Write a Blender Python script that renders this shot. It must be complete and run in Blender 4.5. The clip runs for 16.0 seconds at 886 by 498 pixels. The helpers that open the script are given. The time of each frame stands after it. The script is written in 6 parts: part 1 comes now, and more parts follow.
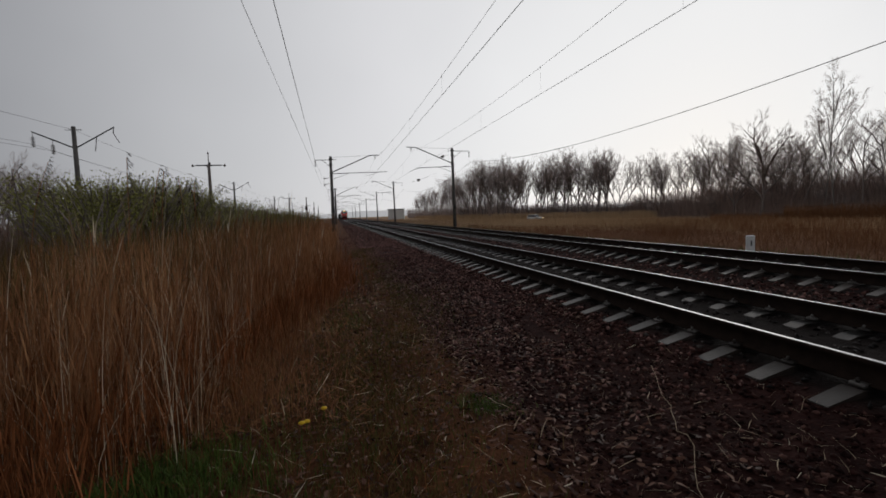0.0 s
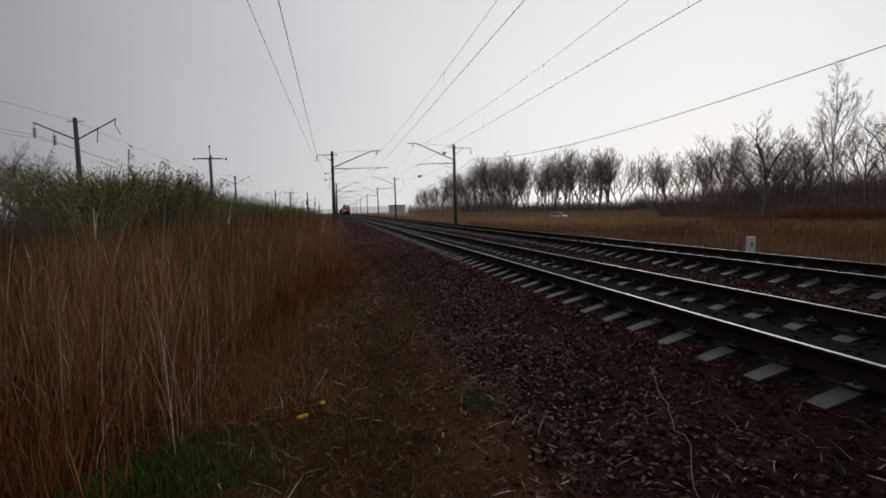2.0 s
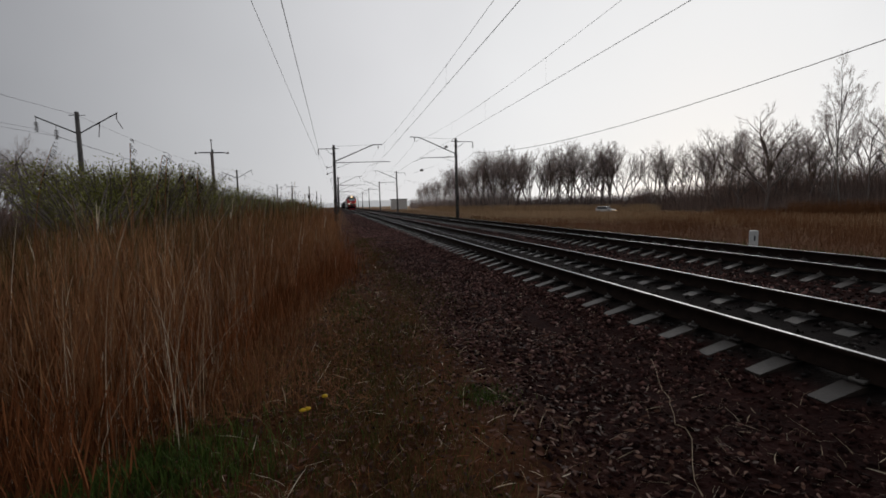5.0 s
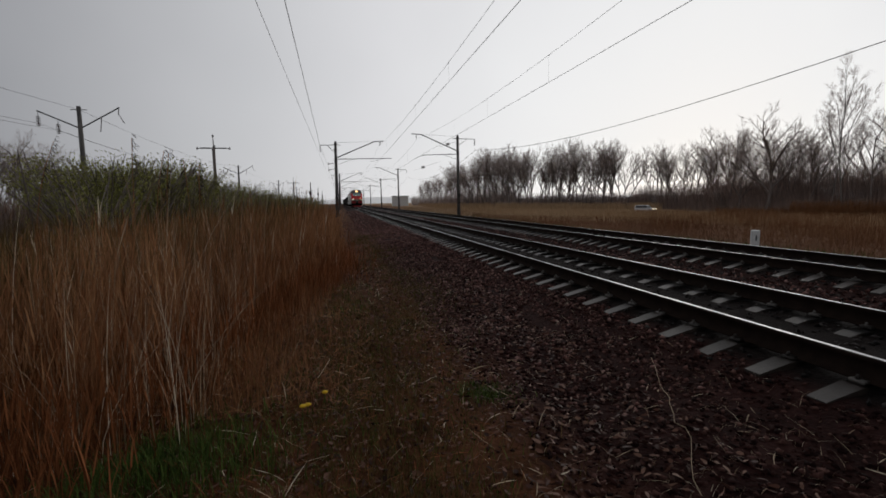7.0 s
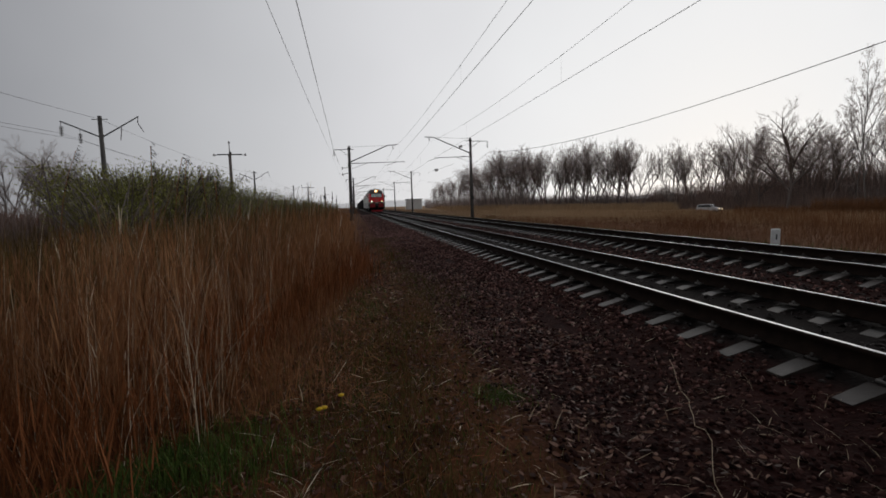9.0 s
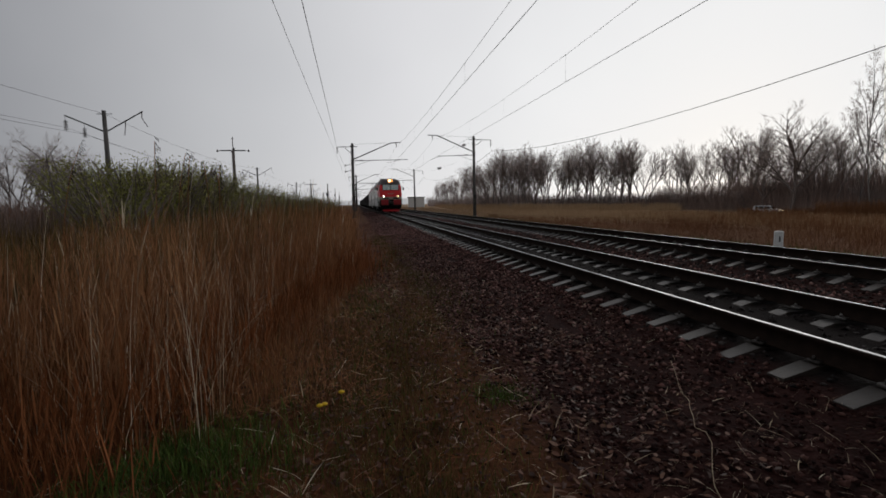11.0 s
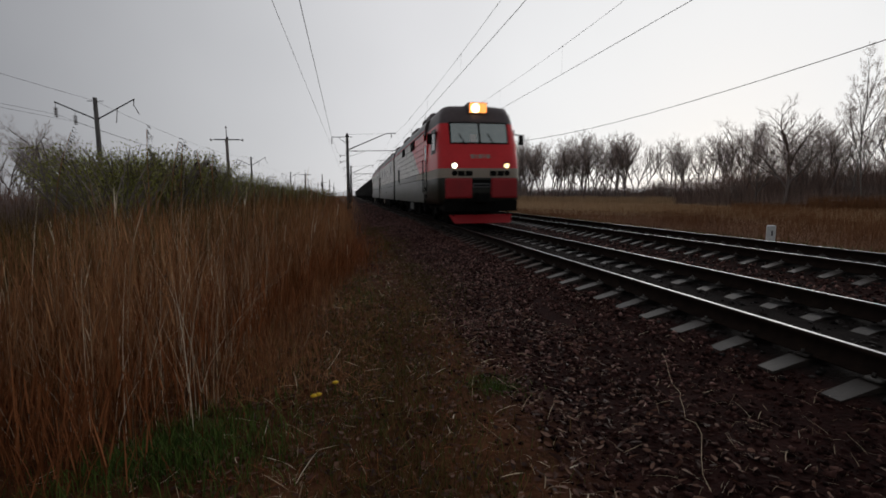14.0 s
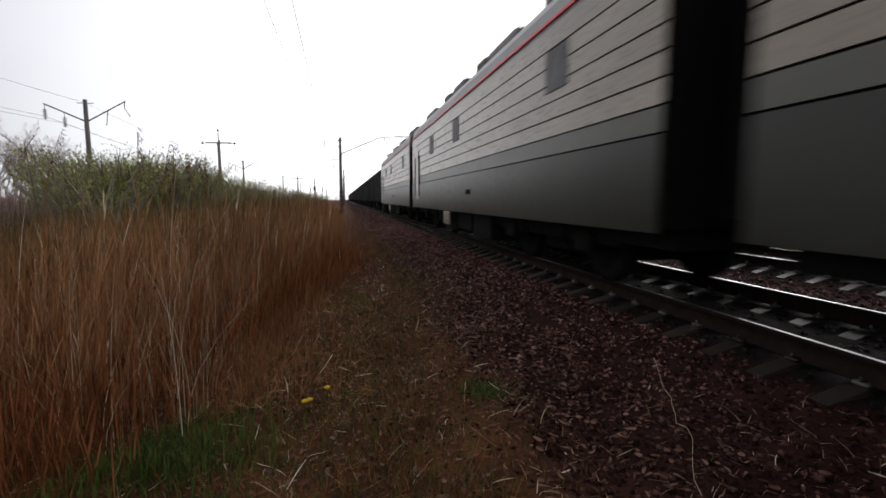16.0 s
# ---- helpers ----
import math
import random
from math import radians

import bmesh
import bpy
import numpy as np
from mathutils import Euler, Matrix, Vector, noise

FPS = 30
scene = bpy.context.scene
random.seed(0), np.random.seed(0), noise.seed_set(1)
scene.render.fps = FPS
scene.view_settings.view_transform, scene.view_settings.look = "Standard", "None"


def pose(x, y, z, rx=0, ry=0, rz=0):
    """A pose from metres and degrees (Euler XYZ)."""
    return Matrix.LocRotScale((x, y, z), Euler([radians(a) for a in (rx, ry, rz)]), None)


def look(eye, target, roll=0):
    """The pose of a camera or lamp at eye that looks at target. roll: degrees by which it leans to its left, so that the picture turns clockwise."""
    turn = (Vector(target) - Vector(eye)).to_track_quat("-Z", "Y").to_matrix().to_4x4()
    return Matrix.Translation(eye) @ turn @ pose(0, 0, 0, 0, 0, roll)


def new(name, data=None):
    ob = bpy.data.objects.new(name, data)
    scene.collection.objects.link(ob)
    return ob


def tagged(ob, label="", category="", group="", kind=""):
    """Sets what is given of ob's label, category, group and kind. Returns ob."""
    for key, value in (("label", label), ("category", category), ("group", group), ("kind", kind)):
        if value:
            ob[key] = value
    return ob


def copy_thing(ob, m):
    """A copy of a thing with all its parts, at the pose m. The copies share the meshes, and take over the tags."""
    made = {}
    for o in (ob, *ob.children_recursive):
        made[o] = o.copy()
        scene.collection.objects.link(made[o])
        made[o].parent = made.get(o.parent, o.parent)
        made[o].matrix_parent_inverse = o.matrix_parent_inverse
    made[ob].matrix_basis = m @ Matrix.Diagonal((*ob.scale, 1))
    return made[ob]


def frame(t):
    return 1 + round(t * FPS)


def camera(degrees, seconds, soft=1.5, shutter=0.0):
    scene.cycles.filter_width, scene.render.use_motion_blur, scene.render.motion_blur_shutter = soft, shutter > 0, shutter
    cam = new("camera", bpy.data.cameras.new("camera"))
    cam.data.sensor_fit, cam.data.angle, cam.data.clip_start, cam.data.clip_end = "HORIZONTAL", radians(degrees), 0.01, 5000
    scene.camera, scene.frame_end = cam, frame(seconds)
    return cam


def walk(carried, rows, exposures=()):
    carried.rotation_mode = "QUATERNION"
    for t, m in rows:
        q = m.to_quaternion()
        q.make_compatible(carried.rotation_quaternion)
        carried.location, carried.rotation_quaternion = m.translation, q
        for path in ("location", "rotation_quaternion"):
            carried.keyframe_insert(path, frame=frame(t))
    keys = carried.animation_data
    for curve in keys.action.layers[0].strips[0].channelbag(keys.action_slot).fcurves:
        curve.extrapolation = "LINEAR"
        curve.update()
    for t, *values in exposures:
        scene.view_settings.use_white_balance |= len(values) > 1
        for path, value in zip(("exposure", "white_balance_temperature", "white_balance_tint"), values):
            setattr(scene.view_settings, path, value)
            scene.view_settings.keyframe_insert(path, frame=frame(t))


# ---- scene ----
EYE = Vector((0.0, 0.0, 1.172))
PATH = [
    (0, -4.332, 12.704, -2.091),
    (0.5, -4.534, 12.698, -1.871),
    (1, -4.586, 12.682, -1.775),
    (1.5, -4.796, 12.700, -1.464),
    (2, -4.728, 12.650, -1.280),
    (2.5, -4.843, 12.704, -1.291),
    (3, -4.925, 12.865, -1.302),
    (3.5, -5.095, 12.753, -1.234),
    (4, -5.411, 12.540, -1.236),
    (6.5, -5.496, 12.352, -1.312),
    (7, -5.785, 12.282, -0.883),
    (7.5, -5.800, 11.962, -1.187),
    (8, -5.411, 11.690, -1.585),
    (8.5, -5.745, 11.191, -1.505),
    (9, -5.437, 10.579, -1.672),
    (11.5, -5.819, 10.374, -0.922),
    (12, -6.223, 10.558, -0.977),
    (12.5, -6.807, 10.472, -0.780),
    (13, -6.773, 10.462, -0.683),
    (13.5, -6.646, 10.738, -0.524),
    (14, -6.662, 10.967, -0.518),
    (14.5, -6.513, 11.086, -0.445),
    (15, -6.262, 10.947, -0.964),
    (15.5, -5.916, 11.310, -0.327),
    (16, -6.124, 11.870, -0.238),
]


def aim(pitch, yaw, roll):
    p, w = radians(pitch), radians(yaw)
    way = Vector((math.sin(w) * math.cos(p), math.cos(w) * math.cos(p), math.sin(p)))
    return look(EYE, EYE + way, roll)


cam = camera(86.73, 16.0, soft=1.7, shutter=0.5)
EXPOSURES = [(0.0, 0.06), (14.0, 0.10), (14.6, 0.30), (14.9, 0.65), (15.3, 1.02), (16.0, 1.38)]
walk(cam, [(t, aim(p, w, r)) for t, p, w, r in PATH], EXPOSURES)

# ---- world and light ----
world = bpy.data.worlds.new("world")
scene.world = world
world.use_nodes = True


def build_sky():
    nt = world.node_tree
    nt.nodes.clear()
    N, L = nt.nodes.new, nt.links.new
    out, bg = N("ShaderNodeOutputWorld"), N("ShaderNodeBackground")
    sky = N("ShaderNodeTexSky")
    sky.sky_type, sky.sun_disc = "NISHITA", False
    sky.sun_elevation, sky.sun_rotation = radians(9), radians(42)
    co, sep = N("ShaderNodeTexCoord"), N("ShaderNodeSeparateXYZ")
    L(co.outputs["Generated"], sep.inputs[0])

    def m(op, a, b=None, c=None):
        n = N("ShaderNodeMath")
        n.operation = op
        for i, v in enumerate((a, b, c)):
            if v is None:
                continue
            if isinstance(v, (int, float)):
                n.inputs[i].default_value = v
            else:
                L(v, n.inputs[i])
        return n.outputs[0]
    s, c = math.sin(radians(42)), math.cos(radians(42))
    side = m("ADD", m("MULTIPLY", sep.outputs[0], s), m("MULTIPLY", sep.outputs[1], c))
    cloud = N("ShaderNodeTexNoise")
    cloud.inputs["Scale"].default_value, cloud.inputs["Detail"].default_value = 1.6, 4
    L(co.outputs["Generated"], cloud.inputs["Vector"])
    side = m("ADD", side, m("MULTIPLY", m("SUBTRACT", cloud.outputs["Fac"], 0.5), 0.22))
    ramp = N("ShaderNodeValToRGB")
    r = ramp.color_ramp
    r.elements[0].position, r.elements[0].color = 0.25, (0.27, 0.275, 0.29, 1)
    r.elements[1].position, r.elements[1].color = 0.98, (0.80, 0.803, 0.812, 1)
    for p, col in ((0.50, (0.27, 0.275, 0.29, 1)), (0.63, (0.28, 0.285, 0.305, 1)), (0.80, (0.50, 0.505, 0.525, 1)), (0.90, (0.66, 0.66, 0.68, 1))):
        e = r.elements.new(p)
        e.color = col
    L(m("MULTIPLY_ADD", side, 0.5, 0.5), ramp.inputs["Fac"])
    # the cloud deck darkens towards the zenith
    rise = N("ShaderNodeMapRange")
    rise.interpolation_type = "SMOOTHSTEP"
    for k, v in (("From Min", 0.42), ("From Max", 0.80), ("To Min", 1.0), ("To Max", 0.62)):
        rise.inputs[k].default_value = v
    L(sep.outputs[2], rise.inputs["Value"])
    scale = N("ShaderNodeVectorMath")
    scale.operation = "SCALE"
    L(ramp.outputs["Color"], scale.inputs[0])
    L(rise.outputs["Result"], scale.inputs["Scale"])
    blue = N("ShaderNodeVectorMath")
    blue.operation = "SCALE"
    blue.inputs["Scale"].default_value = 0.0022
    L(sky.outputs["Color"], blue.inputs[0])
    both = N("ShaderNodeVectorMath")
    both.operation = "ADD"
    L(scale.outputs[0], both.inputs[0])
    L(blue.outputs[0], both.inputs[1])
    L(both.outputs[0], bg.inputs["Color"])
    bg.inputs["Strength"].default_value = 1.0
    L(bg.outputs[0], out.inputs[0])


build_sky()
sun = new("sun", bpy.data.lights.new("sun", "SUN"))
sun.data.energy, sun.data.angle, sun.data.color = 0.25, radians(25), (1.0, 0.94, 0.88)
sun.matrix_world = look((60, 66, 25), (0, 0, 0))

# ---- materials ----


def mat(name, a, b, rough=0.8, scale=4.0, metal=0.0, bump=0.0, fine=0.35, island=0.0, obj=0.0, c=None, emit=0.0, spec=0.4, stretch=(1, 1, 1), seat_bands=False):
    """Two colours mixed by coarse and fine noise, with random shifts per island or per object."""
    mt = bpy.data.materials.new(name)
    mt.use_nodes = True
    nt = mt.node_tree
    N, L = nt.nodes.new, nt.links.new
    bs = nt.nodes["Principled BSDF"]
    geo, mp = N("ShaderNodeNewGeometry"), N("ShaderNodeMapping")
    if obj:
        tc = N("ShaderNodeTexCoord")
        L(tc.outputs["Object"], mp.inputs["Vector"])
    else:
        L(geo.outputs["Position"], mp.inputs["Vector"])
    mp.inputs["Scale"].default_value = stretch
    n1, n2 = N("ShaderNodeTexNoise"), N("ShaderNodeTexNoise")
    n1.inputs["Scale"].default_value, n1.inputs["Detail"].default_value = scale, 5
    n2.inputs["Scale"].default_value, n2.inputs["Detail"].default_value = scale * 11, 3
    L(mp.outputs[0], n1.inputs["Vector"])
    L(mp.outputs[0], n2.inputs["Vector"])
    mx = N("ShaderNodeMix")
    mx.inputs[0].default_value = fine
    L(n1.outputs["Fac"], mx.inputs[2])
    L(n2.outputs["Fac"], mx.inputs[3])
    fac = mx.outputs[0]
    if island or obj:
        src = geo.outputs["Random Per Island"]
        if obj:
            src = N("ShaderNodeObjectInfo").outputs["Random"]
        ad = N("ShaderNodeMath")
        ad.operation = "MULTIPLY_ADD"
        L(src, ad.inputs[0])
        ad.inputs[1].default_value = island or obj
        sb = N("ShaderNodeMath")
        sb.operation = "SUBTRACT"
        L(fac, sb.inputs[0])
        sb.inputs[1].default_value = (island or obj) * 0.5
        L(sb.outputs[0], ad.inputs[2])
        fac = ad.outputs[0]
    ramp = N("ShaderNodeValToRGB")
    e = ramp.color_ramp.elements
    e[0].position, e[0].color = 0.32, (*a, 1)
    e[1].position, e[1].color = 0.68, (*b, 1)
    if c:
        x = e.new(0.86)
        x.color = (*c, 1)
    L(fac, ramp.inputs["Fac"])
    colour = ramp.outputs["Color"]
    if seat_bands:
        # darker bands on both sides of the rail seats
        sp, ab, gr = N("ShaderNodeSeparateXYZ"), N("ShaderNodeMath"), N("ShaderNodeValToRGB")
        L(tc.outputs["Object"], sp.inputs[0])
        ab.operation = "ABSOLUTE"
        L(sp.outputs[0], ab.inputs[0])
        wob = N("ShaderNodeMath")
        wob.operation = "MULTIPLY_ADD"
        L(n2.outputs["Fac"], wob.inputs[0])
        wob.inputs[1].default_value = 0.08
        L(ab.outputs[0], wob.inputs[2])
        g = gr.color_ramp.elements
        g[0].position, g[0].color = 0.50, (1, 1, 1, 1)
        g[1].position, g[1].color = 1.0, (1, 1, 1, 1)
        for p, v in ((0.58, 0.10), (0.94, 0.10)):
            q = g.new(p)
            q.color = (v, v * 0.9, v * 0.85, 1)
        L(wob.outputs[0], gr.inputs["Fac"])
        ml = N("ShaderNodeVectorMath")
        ml.operation = "MULTIPLY"
        L(colour, ml.inputs[0])
        L(gr.outputs["Color"], ml.inputs[1])
        colour = ml.outputs[0]
    L(colour, bs.inputs["Base Color"])
    bs.inputs["Metallic"].default_value = metal
    bs.inputs["Specular IOR Level"].default_value = spec
    rr = N("ShaderNodeMapRange")
    rr.inputs["To Min"].default_value, rr.inputs["To Max"].default_value = max(0.03, rough - 0.12), min(1.0, rough + 0.12)
    L(n2.outputs["Fac"], rr.inputs["Value"])
    L(rr.outputs[0], bs.inputs["Roughness"])
    if bump:
        bp = N("ShaderNodeBump")
        bp.inputs["Strength"].default_value, bp.inputs["Distance"].default_value = min(1, bump), 0.02
        L(mx.outputs[0], bp.inputs["Height"])
        L(bp.outputs[0], bs.inputs["Normal"])
    if emit:
        bs.inputs["Emission Color"].default_value = (*b, 1)
        bs.inputs["Emission Strength"].default_value = emit
    return mt


M = dict(
    stone=mat("crushed_stone", (0.014, 0.0054, 0.0048), (0.046, 0.0188, 0.0158), 0.80, 6.0, island=0.8, c=(0.125, 0.063, 0.052), spec=0.06),
    dark_track=mat("dark_crushed_stone", (0.006, 0.0046, 0.0043), (0.022, 0.017, 0.016), 0.62, 6.0, island=0.8, c=(0.060, 0.050, 0.046), spec=0.14),
    concrete=mat("sleeper_concrete", (0.030, 0.023, 0.019), (0.062, 0.050, 0.043), 0.42, 5.0, bump=0.25, obj=0.5, seat_bands=True, spec=0.36),
    # Lighter base than the near sleepers: part of the distant sheen is painted.
    concrete_far=mat("far_sheen_concrete", (0.05, 0.045, 0.042), (0.12, 0.108, 0.10), 0.36, 5.0, bump=0.25, island=0.5, spec=0.95),
    mast=mat("mast_concrete", (0.085, 0.08, 0.078), (0.17, 0.16, 0.15), 0.9, 1.2, bump=0.4),
    railtop=mat("polished_rail", (0.20, 0.20, 0.21), (0.46, 0.46, 0.48), 0.34, 3.0, metal=1.0),
    railside=mat("rusty_rail", (0.010, 0.0066, 0.0056), (0.026, 0.017, 0.013), 0.85, 7.0, bump=0.3, spec=0.05),
    clip=mat("clip_steel", (0.03, 0.025, 0.022), (0.16, 0.15, 0.14), 0.5, 9.0, island=0.6, metal=0.4),
    iron=mat("dark_iron", (0.02, 0.02, 0.021), (0.055, 0.052, 0.05), 0.7, 3.0),
    galv=mat("galvanised_steel", (0.07, 0.07, 0.072), (0.15, 0.15, 0.155), 0.6, 3.0, metal=0.3),
    insul=mat("insulator_glaze", (0.02, 0.012, 0.01), (0.06, 0.035, 0.028), 0.3, 4.0),
    wire=mat("wire_metal", (0.07, 0.067, 0.065), (0.12, 0.115, 0.11), 0.6, 2.0),
    reed=mat("dry_reed", (0.235, 0.105, 0.048), (0.40, 0.20, 0.092), 0.75, 0.55, island=0.42, c=(0.53, 0.30, 0.145), spec=0.12),
    reedlow=mat("old_reed", (0.155, 0.054, 0.021), (0.32, 0.122, 0.049), 0.85, 0.8, island=0.7, spec=0.08),
    plume=mat("reed_plume", (0.035, 0.026, 0.022), (0.075, 0.055, 0.045), 0.95, 3.0, island=0.5, spec=0.1),
    straw=mat("pale_straw", (0.30, 0.20, 0.12), (0.66, 0.52, 0.35), 0.6, 3.0, island=0.8, c=(0.85, 0.74, 0.56), spec=0.3),
    litter=mat("leaf_litter", (0.042, 0.016, 0.010), (0.125, 0.052, 0.032), 0.6, 5.0, island=0.9, c=(0.20, 0.108, 0.074), spec=0.2),
    green=mat("young_grass", (0.042, 0.076, 0.014), (0.105, 0.155, 0.030), 0.7, 2.0, island=0.7, spec=0.15),
    leaf=mat("spring_leaves", (0.175, 0.180, 0.048), (0.315, 0.308, 0.095), 0.7, 0.35, island=0.35, spec=0.1),
    moss=mat("dull_moss", (0.080, 0.052, 0.018), (0.190, 0.125, 0.046), 0.85, 1.2, island=0.7, spec=0.1),
    dandelion=mat("dandelion_yellow", (0.62, 0.36, 0.01), (0.80, 0.55, 0.02), 0.7, 60.0),
    # Distance haze over the trees is put into these paler bark colours.
    bark=mat("haze_paled_bark", (0.14, 0.118, 0.110), (0.27, 0.232, 0.218), 0.9, 3.0, spec=0.1),
    twig=mat("haze_paled_twigs", (0.32, 0.265, 0.245), (0.52, 0.44, 0.41), 0.9, 0.3, island=0.6, spec=0.1),
    birch=mat("birch_bark", (0.13, 0.12, 0.115), (0.30, 0.28, 0.26), 0.8, 2.0),
    dry=mat("dry_meadow", (0.36, 0.235, 0.135), (0.58, 0.42, 0.265), 0.85, 0.06, island=0.3, c=(0.66, 0.52, 0.35), spec=0.0),
    russet=mat("russet_weeds", (0.125, 0.056, 0.028), (0.27, 0.135, 0.068), 0.85, 0.09, island=0.4, c=(0.40, 0.24, 0.13), spec=0.0),
    brush=mat("dark_brushwood", (0.21, 0.155, 0.135), (0.40, 0.30, 0.262), 0.9, 0.08, island=0.6, spec=0.1),
    # The ridge emits pale grey; this glow replaces the air's haze.
    hill=mat("haze_glow_hill", (0.29, 0.29, 0.295), (0.33, 0.33, 0.335), 1.0, 0.004, spec=0.0, emit=0.95),
    whitepaint=mat("white_paint", (0.62, 0.62, 0.60), (0.80, 0.80, 0.78), 0.6, 12.0, bump=0.2),
    black=mat("matt_black", (0.005, 0.005, 0.005), (0.011, 0.0102, 0.0095), 0.85, 6.0, spec=0.06),
    number=mat("black_paint", (0.03, 0.03, 0.03), (0.06, 0.06, 0.06), 0.6, 6.0),
    ochre=mat("ochre_paint", (0.20, 0.11, 0.05), (0.33, 0.20, 0.10), 0.8, 5.0),
    red=mat("red_enamel", (0.68, 0.012, 0.018), (0.82, 0.022, 0.030), 0.33, 0.9, obj=0.02),
    dullred=mat("dull_red_enamel", (0.25, 0.011, 0.014), (0.38, 0.016, 0.021), 0.5, 1.5, obj=0.02),
    beige=mat("beige_enamel", (0.27, 0.225, 0.175), (0.37, 0.315, 0.25), 0.45, 0.9, obj=0.02),
    midgrey=mat("mid_grey_enamel", (0.060, 0.058, 0.045), (0.10, 0.096, 0.076), 0.36, 0.7, obj=0.02, spec=0.5),
    silver=mat("light_grey_enamel", (0.245, 0.206, 0.164), (0.365, 0.313, 0.256), 0.30, 0.7, obj=0.15, stretch=(1, 1, 3), spec=0.55),
    slate=mat("dark_grey_enamel", (0.0125, 0.0130, 0.0088), (0.025, 0.0258, 0.0180), 0.34, 0.7, obj=0.02, spec=0.40),
    # Paler stone copy: sheen at a grazing view is put into its colour.
    sheen_paled=mat("sheen_paled_stone", (0.070, 0.0290, 0.0245), (0.175, 0.080, 0.068), 0.75, 6.0, island=0.8, c=(0.34, 0.20, 0.175), spec=0.14),
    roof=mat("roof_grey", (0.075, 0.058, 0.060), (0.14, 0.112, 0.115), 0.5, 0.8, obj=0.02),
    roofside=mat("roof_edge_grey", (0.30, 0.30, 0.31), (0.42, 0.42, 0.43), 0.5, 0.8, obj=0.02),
    glass=mat("cab_glass", (0.42, 0.47, 0.45), (0.50, 0.54, 0.52), 0.06, 0.5, metal=0.85, obj=0.02),
    darkglass=mat("dark_window", (0.012, 0.014, 0.014), (0.022, 0.025, 0.025), 0.08, 0.5, spec=0.5, obj=0.02),
    wagon=mat("sooty_wagon_paint", (0.018, 0.018, 0.018), (0.048, 0.046, 0.044), 0.7, 0.6, obj=0.4),
    coal=mat("coal_load", (0.006, 0.006, 0.006), (0.02, 0.02, 0.02), 0.6, 3.0, bump=0.8, obj=0.02),
    lamp=mat("white_headlight", (1.0, 0.90, 0.72), (1.0, 0.90, 0.72), 0.3, 1.0, emit=5.0, obj=0.01),
    spot=mat("warm_searchlight", (1.0, 0.46, 0.12), (1.0, 0.46, 0.12), 0.3, 1.0, emit=1.0, obj=0.01),
    spotcore=mat("searchlight_bulb", (1.0, 0.76, 0.40), (1.0, 0.76, 0.40), 0.3, 1.0, emit=4.0, obj=0.01),
    dimlamp=mat("amber_headlight", (1.0, 0.72, 0.36), (1.0, 0.72, 0.36), 0.3, 1.0, emit=2.2, obj=0.01),
    carwhite=mat("white_car_paint", (0.62, 0.62, 0.63), (0.70, 0.70, 0.71), 0.3, 1.0, obj=0.02),
    tyre=mat("tyre_rubber", (0.012, 0.012, 0.012), (0.025, 0.025, 0.025), 0.9, 8.0),
)

# ---- helpers of the scene ----
rng = np.random.default_rng(7)


def fast_mesh(name, verts, faces, materials, mat_index=None, smooth=False):
    """A mesh from arrays; faces all have the same number of corners."""
    me = bpy.data.meshes.new(name)
    verts, faces = np.asarray(verts, np.float32), np.asarray(faces, np.int32)
    k = faces.shape[1]
    me.vertices.add(len(verts))
    me.vertices.foreach_set("co", verts.ravel())
    me.loops.add(faces.size)
    me.loops.foreach_set("vertex_index", faces.ravel())
    me.polygons.add(len(faces))
    me.polygons.foreach_set("loop_start", np.arange(0, faces.size, k, dtype=np.int32))
    for m in materials:
        me.materials.append(m)
    if mat_index is not None:
        me.polygons.foreach_set("material_index", np.asarray(mat_index, np.int32))
    if smooth:
        me.polygons.foreach_set("use_smooth", np.ones(len(faces), bool))
    me.update(calc_edges=True)
    return me


def ribbons(P, Wd, side):
    """Strips along centre lines P (n, k, 3), of widths Wd (n, k), spread along side (n, 3)."""
    n, k, _ = P.shape
    off = side[:, None, :] * Wd[:, :, None] * 0.5
    V = np.stack([P - off, P + off], 2).reshape(-1, 3)
    i = (np.arange(n) * k * 2)[:, None] + np.arange(k - 1)[None, :] * 2
    F = np.stack([i, i + 1, i + 3, i + 2], -1).reshape(-1, 4)
    return V, F


def merge(parts):
    Vs, Fs, o = [], [], 0
    for V, F in parts:
        Vs.append(V)
        Fs.append(F + o)
        o += len(V)
    return np.concatenate(Vs), np.concatenate(Fs)


def stuff(name, me, label, category):
    return tagged(new(name, me), label, category, kind="stuff")


def part(name, bm, material, parent, label=""):
    me = bpy.data.meshes.new(name)
    bm.to_mesh(me)
    bm.free()
    for m in (material if isinstance(material, (list, tuple)) else [material]):
        me.materials.append(m)
    ob = new(name, me)
    ob.parent = parent
    if label:
        ob["label"] = label
    return ob


def share(name, ob, parent, m):
    """Another part on the mesh of ob."""
    o = new(name, ob.data)
    o.parent = parent
    o.matrix_local = m
    return o


def empty(name, label, category, group="", at=(0, 0, 0)):
    o = new(name)
    o.empty_display_size = 0.2
    o.location = at
    return tagged(o, label, category, group)


